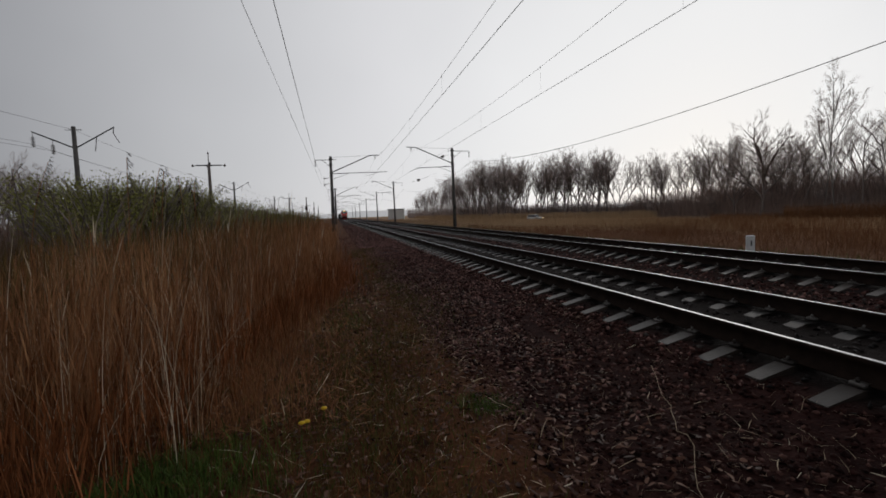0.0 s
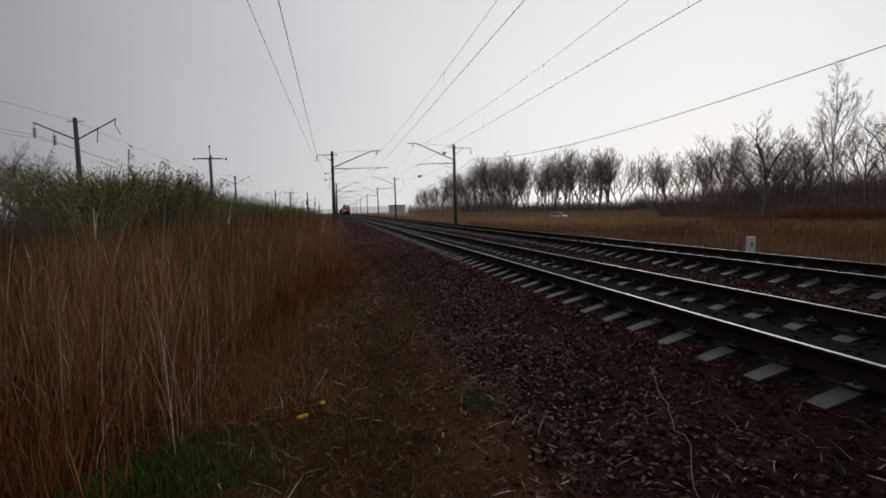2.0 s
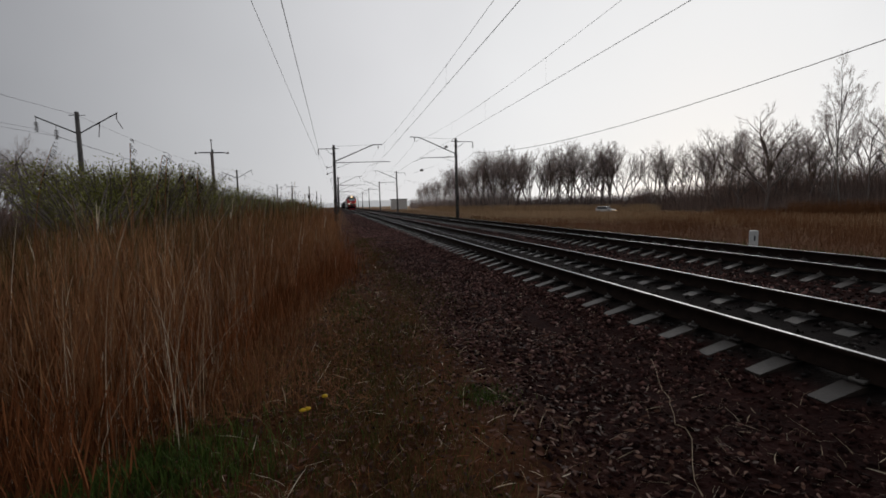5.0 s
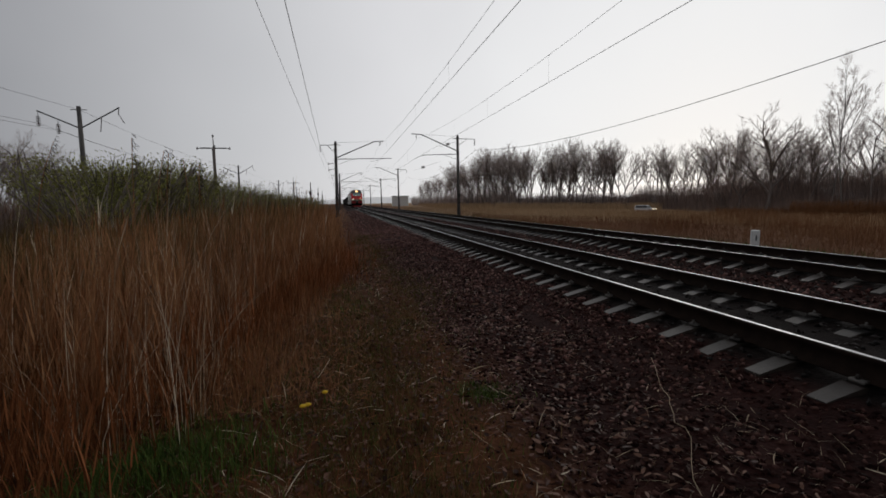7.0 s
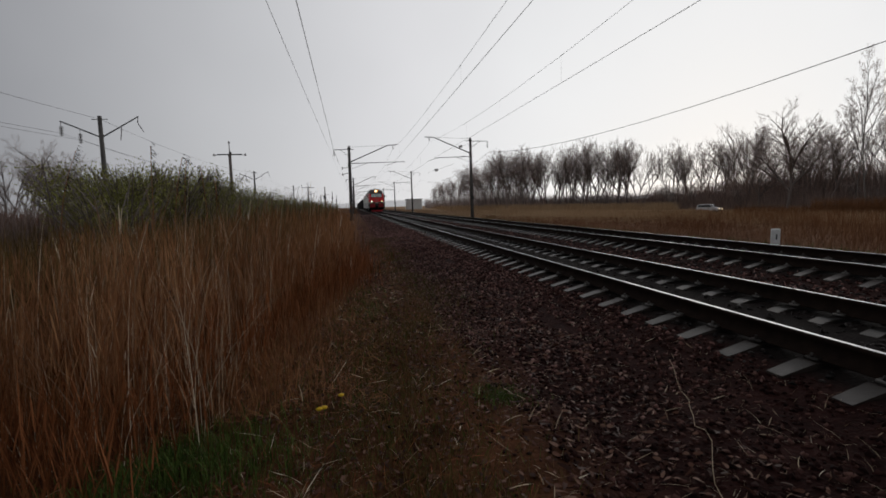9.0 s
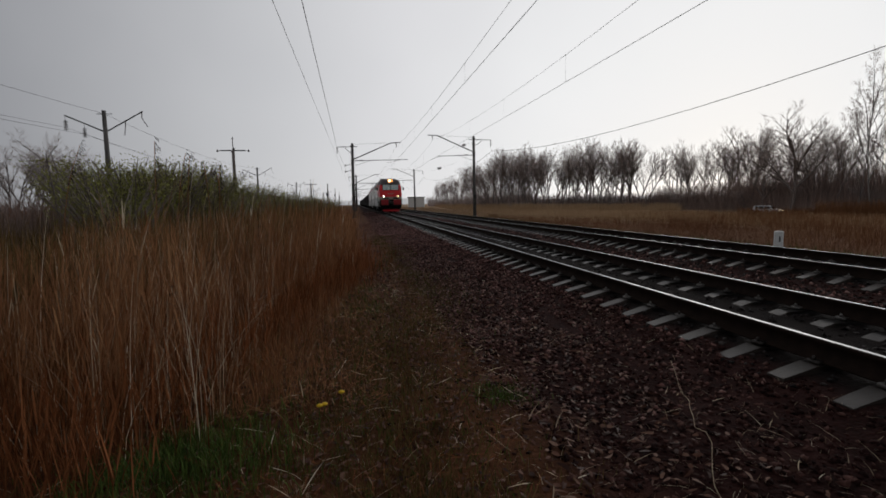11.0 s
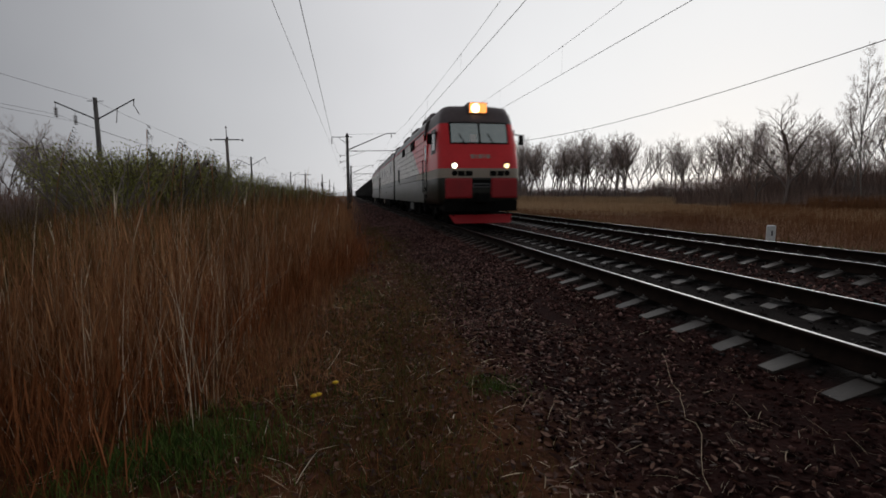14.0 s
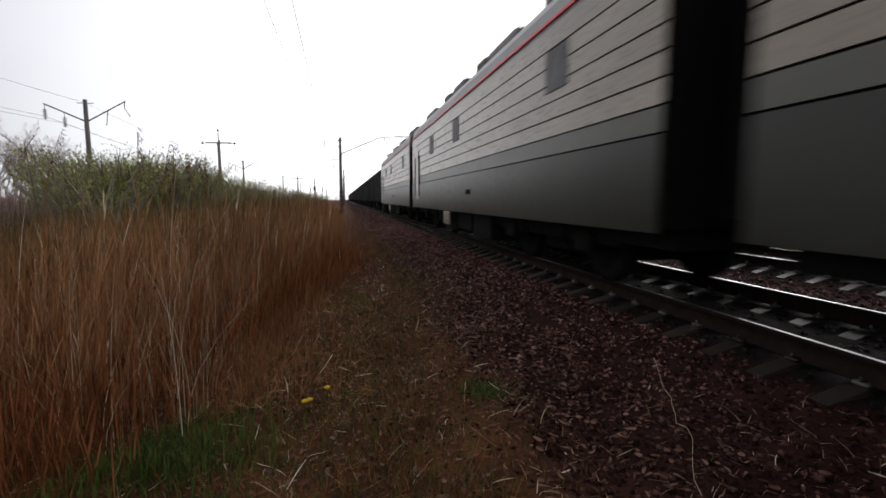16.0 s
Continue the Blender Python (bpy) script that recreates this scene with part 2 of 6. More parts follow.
def box(bm, x0, x1, y0, y1, z0, z1, bevel=0.0, mi=0):
    g = bmesh.ops.create_cube(bm, size=1.0)
    vs = g["verts"]
    for v in vs:
        v.co = Vector((x0 + (v.co.x + 0.5) * (x1 - x0), y0 + (v.co.y + 0.5) * (y1 - y0), z0 + (v.co.z + 0.5) * (z1 - z0)))
    fs = {f for v in vs for f in v.link_faces}
    if bevel:
        es = list({e for v in vs for e in v.link_edges})
        r = bmesh.ops.bevel(bm, geom=es, offset=bevel, segments=2, affect="EDGES", profile=0.6)
        fs |= set(r["faces"])
    for f in fs:
        if f.is_valid:
            f.material_index = mi
    return bm


def rod(bm, a, b, r0, r1=None, n=8, mi=0):
    a, b = Vector(a), Vector(b)
    r1 = r0 if r1 is None else r1
    q = (b - a).to_track_quat("Z", "Y")
    rings = []
    for c, r in ((a, r0), (b, r1)):
        rings.append([bm.verts.new(c + q @ Vector((r * math.cos(2 * math.pi * i / n), r * math.sin(2 * math.pi * i / n), 0))) for i in range(n)])
    fs = [bm.faces.new((rings[0][i], rings[0][(i + 1) % n], rings[1][(i + 1) % n], rings[1][i])) for i in range(n)]
    fs += [bm.faces.new(rings[0][::-1]), bm.faces.new(rings[1])]
    for f in fs:
        f.material_index = mi
        f.smooth = len(f.verts) == 4
    return bm


def lathe(bm, base, profile, n=12, mi=0):
    """Rings (r, z) about the vertical through base."""
    base = Vector(base)
    rings = [[bm.verts.new(base + Vector((r * math.cos(2 * math.pi * i / n), r * math.sin(2 * math.pi * i / n), z))) for i in range(n)] for r, z in profile]
    for p, q in zip(rings, rings[1:]):
        for i in range(n):
            f = bm.faces.new((p[i], p[(i + 1) % n], q[(i + 1) % n], q[i]))
            f.smooth, f.material_index = True, mi
    bm.faces.new(rings[0][::-1]).material_index = mi
    bm.faces.new(rings[-1]).material_index = mi
    return bm


def B():
    return bmesh.new()


# ---- the lie of the land ----
NEAR, FAR = 4.537, 8.921       # centre lines of the two tracks
GX = [-3000, -60, -30, -12, -6, -2.0, -0.5, 1.1, 1.5, 2.95, 3.1, 3.50, 3.68, 5.4, 5.5, 6.1, 6.7, 7.4, 7.95, 8.06, 9.78, 9.88, 10.4, 10.6, 12.3, 14, 20, 32, 60, 120, 3000]
GZ = [-1.2, -1.2, -1.2, -1.15, -0.95, -0.55, -0.42, -0.42, -0.46, -0.36, -0.315, -0.232, -0.235, -0.235, -0.235, -0.31, -0.35, -0.335, -0.235, -0.235, -0.235, -0.235, -0.31, -0.34, -0.60, -0.70, -0.85, -1.1, -1.6, -1.8, -1.8]


def ground_z(x, y):
    x, y = np.asarray(x, float), np.asarray(y, float)
    z = np.interp(x, GX, GZ)
    rough = np.where((x > 2.6) & (x < 11.0), 0.006, 0.04)
    return z + rough * (np.sin(x * 2.3 + y * 0.9) * np.sin(y * 1.7 - x * 0.6) + 0.5 * np.sin(x * 5.1 - y * 3.7))


def ground_material():
    """Bands of soil, ballast bed, darker track bed and meadow across the line, with ragged borders."""
    mt = bpy.data.materials.new("ground_cover")
    mt.use_nodes = True
    nt = mt.node_tree
    N, L = nt.nodes.new, nt.links.new
    bs = nt.nodes["Principled BSDF"]
    geo, sep = N("ShaderNodeNewGeometry"), N("ShaderNodeSeparateXYZ")
    L(geo.outputs["Position"], sep.inputs[0])

    def noise(scale, detail):
        n = N("ShaderNodeTexNoise")
        n.inputs["Scale"].default_value, n.inputs["Detail"].default_value = scale, detail
        L(geo.outputs["Position"], n.inputs["Vector"])
        return n.outputs["Fac"]

    def m(op, a, b, c=None):
        n = N("ShaderNodeMath")
        n.operation = op
        for i, v in enumerate((a, b, c)):
            if isinstance(v, (int, float)):
                n.inputs[i].default_value = v
            elif v is not None:
                L(v, n.inputs[i])
        return n.outputs[0]
    coarse, middle, fine = noise(0.9, 4), noise(3.2, 5), noise(34, 3)
    away = m("MINIMUM", m("ABSOLUTE", m("SUBTRACT", sep.outputs[0], 6.7), 0.0), 12.0)
    amp = m("MULTIPLY_ADD", m("MAXIMUM", m("SUBTRACT", away, 4.0), 0.0), 0.55, 0.25)
    wob = m("ADD", m("SUBTRACT", coarse, 0.5), m("MULTIPLY", m("SUBTRACT", middle, 0.5), 0.6))
    place = m("MULTIPLY_ADD", wob, amp, sep.outputs[0])
    fac = m("DIVIDE", m("ADD", place, 10.0), 60.0)
    dark_track, bed = ((0.008, 0.0062, 0.0056), (0.023, 0.0175, 0.016)), ((0.014, 0.0058, 0.0050), (0.046, 0.0190, 0.016))
    soil, reedy = ((0.046, 0.0180, 0.0095), (0.150, 0.064, 0.030)), ((0.075, 0.036, 0.018), (0.17, 0.088, 0.044))
    verge, weedy, tan = ((0.030, 0.026, 0.012), (0.085, 0.066, 0.030)), ((0.10, 0.046, 0.024), (0.22, 0.108, 0.055)), ((0.25, 0.155, 0.088), (0.46, 0.31, 0.185))
    bands = [(-10, reedy), (-4.5, reedy), (-2.2, soil), (0.9, soil), (1.7, bed), (3.35, bed), (3.5, dark_track), (5.55, dark_track), (5.9, bed), (7.6, bed), (7.85, dark_track), (10.1, dark_track), (10.4, bed), (11.6, bed), (12.2, verge), (14.5, verge), (17, weedy), (24, weedy), (34, tan)]
    cols = []
    for k in (0, 1):
        r = N("ShaderNodeValToRGB")
        e = r.color_ramp.elements
        e[0].position, e[0].color = 0.0, (*bands[0][1][k], 1)
        e[1].position, e[1].color = (bands[-1][0] + 10) / 60, (*bands[-1][1][k], 1)
        for x, c in bands[1:-1]:
            q = e.new((x + 10) / 60)
            q.color = (*c[k], 1)
        L(fac, r.inputs["Fac"])
        cols.append(r.outputs["Color"])
    mix = N("ShaderNodeMix")
    mix.data_type = "RGBA"
    grain = N("ShaderNodeMapRange")
    grain.inputs["From Min"].default_value, grain.inputs["From Max"].default_value = 0.34, 0.66
    L(m("ADD", m("MULTIPLY", middle, 0.55), m("MULTIPLY", fine, 0.45)), grain.inputs["Value"])
    L(grain.outputs[0], mix.inputs[0])
    L(cols[0], mix.inputs[6])
    L(cols[1], mix.inputs[7])
    L(mix.outputs[2], bs.inputs["Base Color"])
    bs.inputs["Roughness"].default_value = 0.9
    bs.inputs["Specular IOR Level"].default_value = 0.05
    bp = N("ShaderNodeBump")
    bp.inputs["Strength"].default_value, bp.inputs["Distance"].default_value = 0.9, 0.03
    L(m("ADD", middle, m("MULTIPLY", fine, 0.6)), bp.inputs["Height"])
    L(bp.outputs[0], bs.inputs["Normal"])
    return mt


def build_ground():
    xs = np.unique(np.concatenate([np.array([-3000, -1500, -700, -300, -150, -80]), np.arange(-60, -6, 2.0), np.arange(-6, 14, 0.2), np.arange(14, 60, 2.0), np.array([70, 90, 120, 200, 400, 900, 1700, 3000])]))
    ys = np.unique(np.concatenate([np.array([-600, -200, -80, -30]), np.arange(-12, 20, 0.22), np.arange(20, 60, 0.8), np.arange(60, 420, 6.0), np.array([500, 700, 1000, 1600, 3000])]))
    X, Y = np.meshgrid(xs, ys)
    V = np.stack([X, Y, ground_z(X, Y)], -1).reshape(-1, 3)
    w = len(xs)
    i = (np.arange(len(ys) - 1)[:, None] * w + np.arange(w - 1)[None, :]).ravel()
    F = np.stack([i, i + 1, i + 1 + w, i + w], -1)
    tagged(new("ground", fast_mesh("ground", V, F, [ground_material()], None, True)), "dark damp soil and ballast bed beside the railway", "ground", kind="structure")


build_ground()

# ---- the two railway tracks ----
RAIL = [(-0.075, -0.18), (0.075, -0.18), (0.075, -0.168), (0.012, -0.145), (0.012, -0.05), (0.0375, -0.035), (0.0375, -0.008), (0.030, -0.002), (0.019, 0.0), (-0.019, 0.0), (-0.030, -0.002), (-0.0375, -0.008), (-0.0375, -0.035), (-0.012, -0.05), (-0.012, -0.145), (-0.075, -0.168)]
PITCH, FIRST = 0.543, 2.58


def rail(parent, x):
    ys = np.array([-60, -20, 0, 30, 80, 160, 300, 700.0])
    k = len(RAIL)
    V = np.array([(x + u, y, v) for y in ys for u, v in RAIL])
    F, idx = [], []
    for j in range(len(ys) - 1):
        for i in range(k):
            F.append((j * k + i, j * k + (i + 1) % k, (j + 1) * k + (i + 1) % k, (j + 1) * k + i))
            idx.append(0 if i == 8 else 1)
    ob = new("rail", fast_mesh("rail", V, F, [M["railtop"], M["railside"]], idx))
    ob.parent = parent
    ob["label"] = "rusty steel rail with a polished running surface"
    return ob


def sleeper_bm():
    """Prestressed concrete sleeper: wide seats, waisted middle, sloping ends."""
    bm = B()
    st = [(-1.27, 0.072, -0.268), (-0.96, 0.080, -0.190), (-0.5, 0.086, -0.2), (-0.28, 0.08, -0.26), (0.28, 0.08, -0.26), (0.5, 0.086, -0.2), (0.96, 0.080, -0.190), (1.27, 0.072, -0.268)]
    rows = []
    for x, w, z in st:
        rows.append([bm.verts.new((x, -w - 0.01, -0.40)), bm.verts.new((x, -w, z)), bm.verts.new((x, w, z)), bm.verts.new((x, w + 0.01, -0.40))])
    for p, q in zip(rows, rows[1:]):
        for i in range(3):
            bm.faces.new((p[i], q[i], q[i + 1], p[i + 1]))
    bm.faces.new(rows[0])
    bm.faces.new(rows[-1][::-1])
    return bm


def fastenings(xc, y0, y1, name, parent):
    """Clips and bolts on both sides of both rails, at every sleeper."""
    ys = FIRST + PITCH * np.arange(math.ceil((y0 - FIRST) / PITCH), math.floor((y1 - FIRST) / PITCH))
    bm = B()
    for side in (-0.795, 0.795):
        for d in (-0.095, 0.095):
            box(bm, side + d - 0.035, side + d + 0.035, -0.05, 0.05, -0.188, -0.160)
            rod(bm, (side + d * 1.15, 0, -0.16), (side + d * 1.15, 0, -0.125), 0.015, 0.012, 6)
    bm.verts.ensure_lookup_table()
    bm.faces.ensure_lookup_table()
    bm.verts.index_update()
    V0 = np.array([v.co for v in bm.verts])
    bmesh.ops.triangulate(bm, faces=bm.faces[:])
    F0 = np.array([[v.index for v in f.verts] for f in bm.faces])
    bm.free()
    n = len(ys)
    V = (V0[None] + np.stack([np.full(n, xc), ys, np.zeros(n)], -1)[:, None, :]).reshape(-1, 3)
    F = (F0[None] + (np.arange(n) * len(V0))[:, None, None]).reshape(-1, 3)
    ob = new(name, fast_mesh(name, V, F, [M["clip"]]))
    ob.parent = parent
    tagged(ob, "steel rail clips and bolts", kind="stuff")


def track(xc, label):
    t = empty("railway_track", label, "railway track", "tracks of the line")
    rail(t, xc - 0.795)
    rail(t, xc + 0.795)
    first = None
    for i in range(-16, 270):
        y = FIRST + PITCH * i
        if first is None:
            first = part("sleeper", sleeper_bm(), M["concrete"], t)
            first.matrix_local = pose(xc, y, 0)
        else:
            share("sleeper", first, t, pose(xc, y, rng.normal(0, 0.004), 0, rng.normal(0, 0.25), rng.normal(0, 0.5)))
    n = 270
    V0 = np.array([v.co for v in first.data.vertices])
    Q = [list(p.vertices) for p in first.data.polygons]
    F0 = np.array(Q)
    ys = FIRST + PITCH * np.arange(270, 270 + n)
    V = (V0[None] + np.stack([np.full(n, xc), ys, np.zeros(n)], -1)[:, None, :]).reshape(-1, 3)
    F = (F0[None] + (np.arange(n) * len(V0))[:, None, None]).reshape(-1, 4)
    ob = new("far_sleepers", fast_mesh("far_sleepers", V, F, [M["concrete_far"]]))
    ob.parent = t
    tagged(ob, "distant concrete sleepers", kind="stuff")
    fastenings(xc, -8, 60, "rail_fastening", t)
    return t


track(NEAR, "near railway track on pale concrete sleepers in dark ballast")
track(FAR, "second railway track with rusty rails on concrete sleepers")


def stones(n, x0, x1, y0, y1, s0, s1, name, label, look_of="stone", power=1.5):
    """Angular crushed stone, one irregular eight-sided piece each."""
    x, y = rng.uniform(x0, x1, n), y0 + (y1 - y0) * rng.random(n) ** power
    z = ground_z(x, y)
    on = np.ones(n, bool)
    for xc in (NEAR, FAR):
        k = np.abs(((y - FIRST) / PITCH + 0.5) % 1 - 0.5) * PITCH
        on &= ~((np.abs(x - xc) < 1.27) & (k < 0.105))
        on &= ~(np.abs(np.abs(x - xc) - 0.795) < 0.1)
    x, y, z = x[on], y[on], z[on]
    n = len(x)
    s = rng.uniform(s0, s1, n)
    base = np.array([(1, 0, 0), (-1, 0, 0), (0, 1, 0), (0, -1, 0), (0, 0, 1), (0, 0, -1)], float)
    V = base[None] * s[:, None, None] * rng.uniform(0.45, 1.1, (n, 6, 1)) + rng.normal(0, 0.28, (n, 6, 3)) * s[:, None, None]
    a = rng.uniform(0, 6.28, n)
    c, d = np.cos(a)[:, None], np.sin(a)[:, None]
    V = np.stack([V[:, :, 0] * c - V[:, :, 1] * d, V[:, :, 0] * d + V[:, :, 1] * c, V[:, :, 2] * 0.75], -1)
    V += np.stack([x, y, z + s * 0.15], -1)[:, None, :]
    T = np.array([(0, 2, 4), (2, 1, 4), (1, 3, 4), (3, 0, 4), (2, 0, 5), (1, 2, 5), (3, 1, 5), (0, 3, 5)])
    F = (T[None] + (np.arange(n) * 6)[:, None, None]).reshape(-1, 3)
    stuff(name, fast_mesh(name, V.reshape(-1, 3), F, [M[look_of]]), label, "gravel")


stones(26000, 1.15, 3.4, -5, 19, 0.012, 0.034, "ballast_stones", "dark purplish crushed stone on the ballast shoulder")
# Further stones take the lighter copy, which stands in for their sheen.
stones(18000, 1.15, 3.4, 3.0, 30, 0.014, 0.038, "shoulder_stones", "reddish-grey crushed stone further along the shoulder, paled for sheen", "sheen_paled", 0.75)
stones(11000, 3.2, 10.6, -5, 26, 0.022, 0.045, "track_stones", "dark crushed stone between the sleepers", "dark_track")
stones(6500, 5.6, 7.9, -4, 40, 0.022, 0.05, "middle_stones", "crushed stone heaped between the two tracks")
stones(3200, 5.6, 7.9, 4, 44, 0.022, 0.05, "middle_stones", "paler crushed stone strewn between the two tracks", "sheen_paled")
stones(4600, 0.1, 1.7, -3.0, 16, 0.006, 0.024, "path_stones", "scattered small stones on the trodden path")
stones(4200, 0.2, 1.6, 4, 40, 0.012, 0.032, "path_stones", "greyish small stones trodden into the path", "sheen_paled", 0.8)
stones(6000, 1.0, 3.2, 24, 90, 0.03, 0.06, "far_stones", "crushed stone along the track", "sheen_paled")

# ---- overhead line: masts, brackets, wires ----


def insulator(bm, top, n=4, r=0.075, step=0.09, mi=0):
    """A string of glazed bells hanging from top."""
    x, y, z = top
    prof = []
    for i in range(n):
        a = -0.06 - i * step
        prof += [(0.02, a), (r * 0.6, a - 0.015), (r, a - 0.05), (r * 0.9, a - 0.062), (0.02, a - 0.065)]
    lathe(bm, (x, y, z), [(0.012, 0.0)] + prof + [(0.012, -0.06 - n * step - 0.06)], 10, mi)
    return bm


def mast(at, d, top, lean, hang, field, arm_z):
    """Concrete mast; d is +1 if the track lies towards +x. Its brackets are in its own space."""
    t = empty("contact_line_mast", "weathered round concrete mast with steel brackets, standing beside the track", "catenary mast", "masts of the overhead line", at)
    t.rotation_euler = (0, radians(lean), 0)
    bm = B()
    h = top - at[2]
    rod(bm, (0, 0, -0.4), (0, 0, h), 0.215, 0.135, 14)
    part("post", bm, M["mast"], t)
    for zz in (h - 0.95, h - 1.95, h - 2.2, 1.5, h - 0.35):
        bm = B()
        lathe(bm, (0, 0, zz), [(0.21, 0), (0.21, 0.09)], 12)
        part("clamp_band", bm, M["iron"], t)
    # inclined bracket that carries the catenary
    bm = B()
    a, b, c = (d * 0.12, 0, h - 1.75), (d * 4.3, 0, h + 0.08), (d * 5.4, 0, h + 0.14)
    rod(bm, a, b, 0.06, 0.05)
    rod(bm, b, c, 0.05, 0.045)
    rod(bm, (d * 0.08, 0, h - 0.12), b, 0.012, 0.012, 6)
    part("inclined_bracket", bm, M["iron"], t)
    bm = B()
    insulator(bm, (d * hang, 0, h + 0.09), 4)
    part("insulator_string", bm, M["insul"], t)
    # registration arm that steadies the contact wire
    bm = B()
    z0 = arm_z - at[2]
    reach = 6.2 if d > 0 else 4.35
    rod(bm, (d * 0.12, 0, z0), (d * reach, 0, z0 + (0.15 if d > 0 else -0.1)), 0.04, 0.032)
    rod(bm, (d * 0.12, 0, z0 - 0.62), (d * 2.0, 0, z0 + 0.04), 0.018, 0.018, 6)
    if d > 0:
        rod(bm, (d * 5.4, 0, z0 + 0.13), (d * 3.9, 0, z0 - 0.27), 0.018, 0.014, 6)
    else:
        rod(bm, (d * 3.7, 0, z0 - 0.05), (d * 5.1, 0, z0 - 0.5), 0.018, 0.014, 6)
    part("registration_arm", bm, M["iron"], t)
    bm = B()
    for k in range(4):
        rod(bm, (d * (0.75 + 0.1 * k), 0, z0 + 0.018), (d * (0.80 + 0.1 * k), 0, z0 + 0.02), 0.075, 0.07, 10)
    part("rod_insulator", bm, M["insul"], t)
    # field-side bracket
    bm = B()
    rod(bm, (-d * field, 0, h - 0.42), (d * 0.55, 0, h - 0.36), 0.035, 0.035)
    rod(bm, (-d * 0.1, 0, h - 1.15), (-d * field * 0.55, 0, h - 0.42), 0.025, 0.025, 6)
    part("field_bracket", bm, M["iron"], t)
    bm = B()
    insulator(bm, (-d * field, 0, h - 0.42), 6, 0.085, 0.11)
    part("feeder_insulator", bm, M["insul"], t)
    bm = B() if d > 0 else None
    if bm:
        hooks(bm, d, h)
        part("side_hook", bm, M["insul"], t)
    bm = B()
    box(bm, -0.17, 0.17, -0.24, -0.19, 2.2, 2.62, 0.01)
    part("mast_plate", bm, M["number"], t)
    return t


def hooks(bm, d, h):
    """Pin insulators on bent hooks, one above the other."""
    rod(bm, (-d * 0.15, 0, h - 2.35), (-d * 0.8, 0, h - 2.45), 0.03, 0.03, 6)
    rod(bm, (-d * 0.8, 0, h - 2.55), (-d * 0.8, 0, h - 2.3), 0.05, 0.05, 8)
    rod(bm, (-d * 0.15, 0, h - 2.95), (-d * 0.8, 0, h - 3.15), 0.03, 0.03, 6)
    rod(bm, (-d * 0.8, 0, h - 3.25), (-d * 0.8, 0, h - 3.0), 0.05, 0.05, 8)


SPANS = [-7.0, 54.0, 111.5, 159.0, 215.0, 275.0, 335.0, 395.0]
LEFT_X = [-0.3, -0.27, 0.15, 0.0, 0.0, 0.0, 0.0, 0.0]
for y, x in zip(SPANS, LEFT_X):
    mast((x, y, -0.5), 1, 7.93, 0.3, 4.9, 1.65, 6.02)
    mast((13.75, y, -0.55), -1, 8.8 + (0.4 if y > 100 else 0.0), -0.4, 4.85, 2.05, 6.65)


def wire(name, pts, r, label, category, sides=5):
    """A round wire through points."""
    P = np.array(pts, float)
    n = len(P)
    a = np.arange(sides) * 2 * np.pi / sides
    ring = np.stack([np.cos(a), np.zeros(sides), np.sin(a)], -1) * r
    V = (P[:, None, :] + ring[None]).reshape(-1, 3)
    i = (np.arange(n - 1) * sides)[:, None]
    j = np.arange(sides)[None, :]
    k = (np.arange(sides) + 1)[None, :] % sides
    F = np.stack([i + j, i + k, i + sides + k, i + sides + j], -1).reshape(-1, 4)
    return tagged(new(name, fast_mesh(name, V, F, [M["wire"]], None, True)), label, category)


def spans(x, z_sup, sag, stagger=0.0, xs=None, ys=SPANS, n=18):
    pts = []
    for s in range(len(ys) - 1):
        a, b = ys[s], ys[s + 1]
        xa = (xs[s] if xs else x) + (stagger if s % 2 else -stagger)
        xb = (xs[s + 1] if xs else x) + (-stagger if s % 2 else stagger)
        for k in range(n if s < len(ys) - 2 else n + 1):
            u = k / n
            pts.append((xa + (xb - xa) * u, a + (b - a) * u, z_sup - sag * 4 * u * (1 - u)))
    return pts


NEAR_MESS, FAR_MESS = (7.55, 0.78), (8.42, 1.15)
wire("contact_wire", spans(NEAR, 6.06, 0.04, 0.12), 0.0095, "dark copper contact wire above the near track", "overhead wire")
wire("messenger_wire", spans(NEAR, *NEAR_MESS, 0.05), 0.007, "thin carrying cable above the near contact wire", "overhead wire")
wire("contact_wire", spans(FAR, 6.22, 0.04, -0.1), 0.0095, "dark copper contact wire above the second track", "overhead wire")
wire("messenger_wire", spans(FAR, *FAR_MESS, 0.05), 0.007, "thin carrying cable above the second contact wire", "overhead wire")
wire("feeder_wire", spans(-2.1, 6.98, 0.12), 0.0085, "dark feeder wire on the field side of the masts", "overhead wire")
wire("feeder_wire", spans(-1.9, 7.5, -0.1, xs=[-1.2, -1.9, -1.6, -1.6, -1.6, -1.6, -1.6, -1.6]), 0.014, "dark supply wire along the mast tops", "overhead wire")
wire("feeder_wire", spans(15.9, 7.15, 1.75), 0.015, "sagging black cable on the field side of the far masts", "overhead wire")


def droppers(x, contact, mess, label):
    """Short hangers from the carrying cable to the contact wire, each with its clamp."""
    for s in range(0, 3):
        a, b = SPANS[s], SPANS[s + 1]
        for u in (0.14, 0.29, 0.43, 0.57, 0.71, 0.86):
            y = a + (b - a) * u
            zt = mess[0] - mess[1] * 4 * u * (1 - u)
            t = empty("dropper", label, "dropper", "droppers of the overhead line", (x, y, contact))
            bm = B()
            rod(bm, (0, 0, 0), (0, 0, zt - contact), 0.0025, 0.0025, 5)
            part("hanger", bm, M["wire"], t)
            bm = B()
            rod(bm, (0, -0.04, zt - contact), (0, 0.04, zt - contact), 0.022, 0.022, 6)
            part("clamp", bm, M["iron"], t)


droppers(NEAR, 6.05, NEAR_MESS, "thin wire hanger with a clamp, near line")
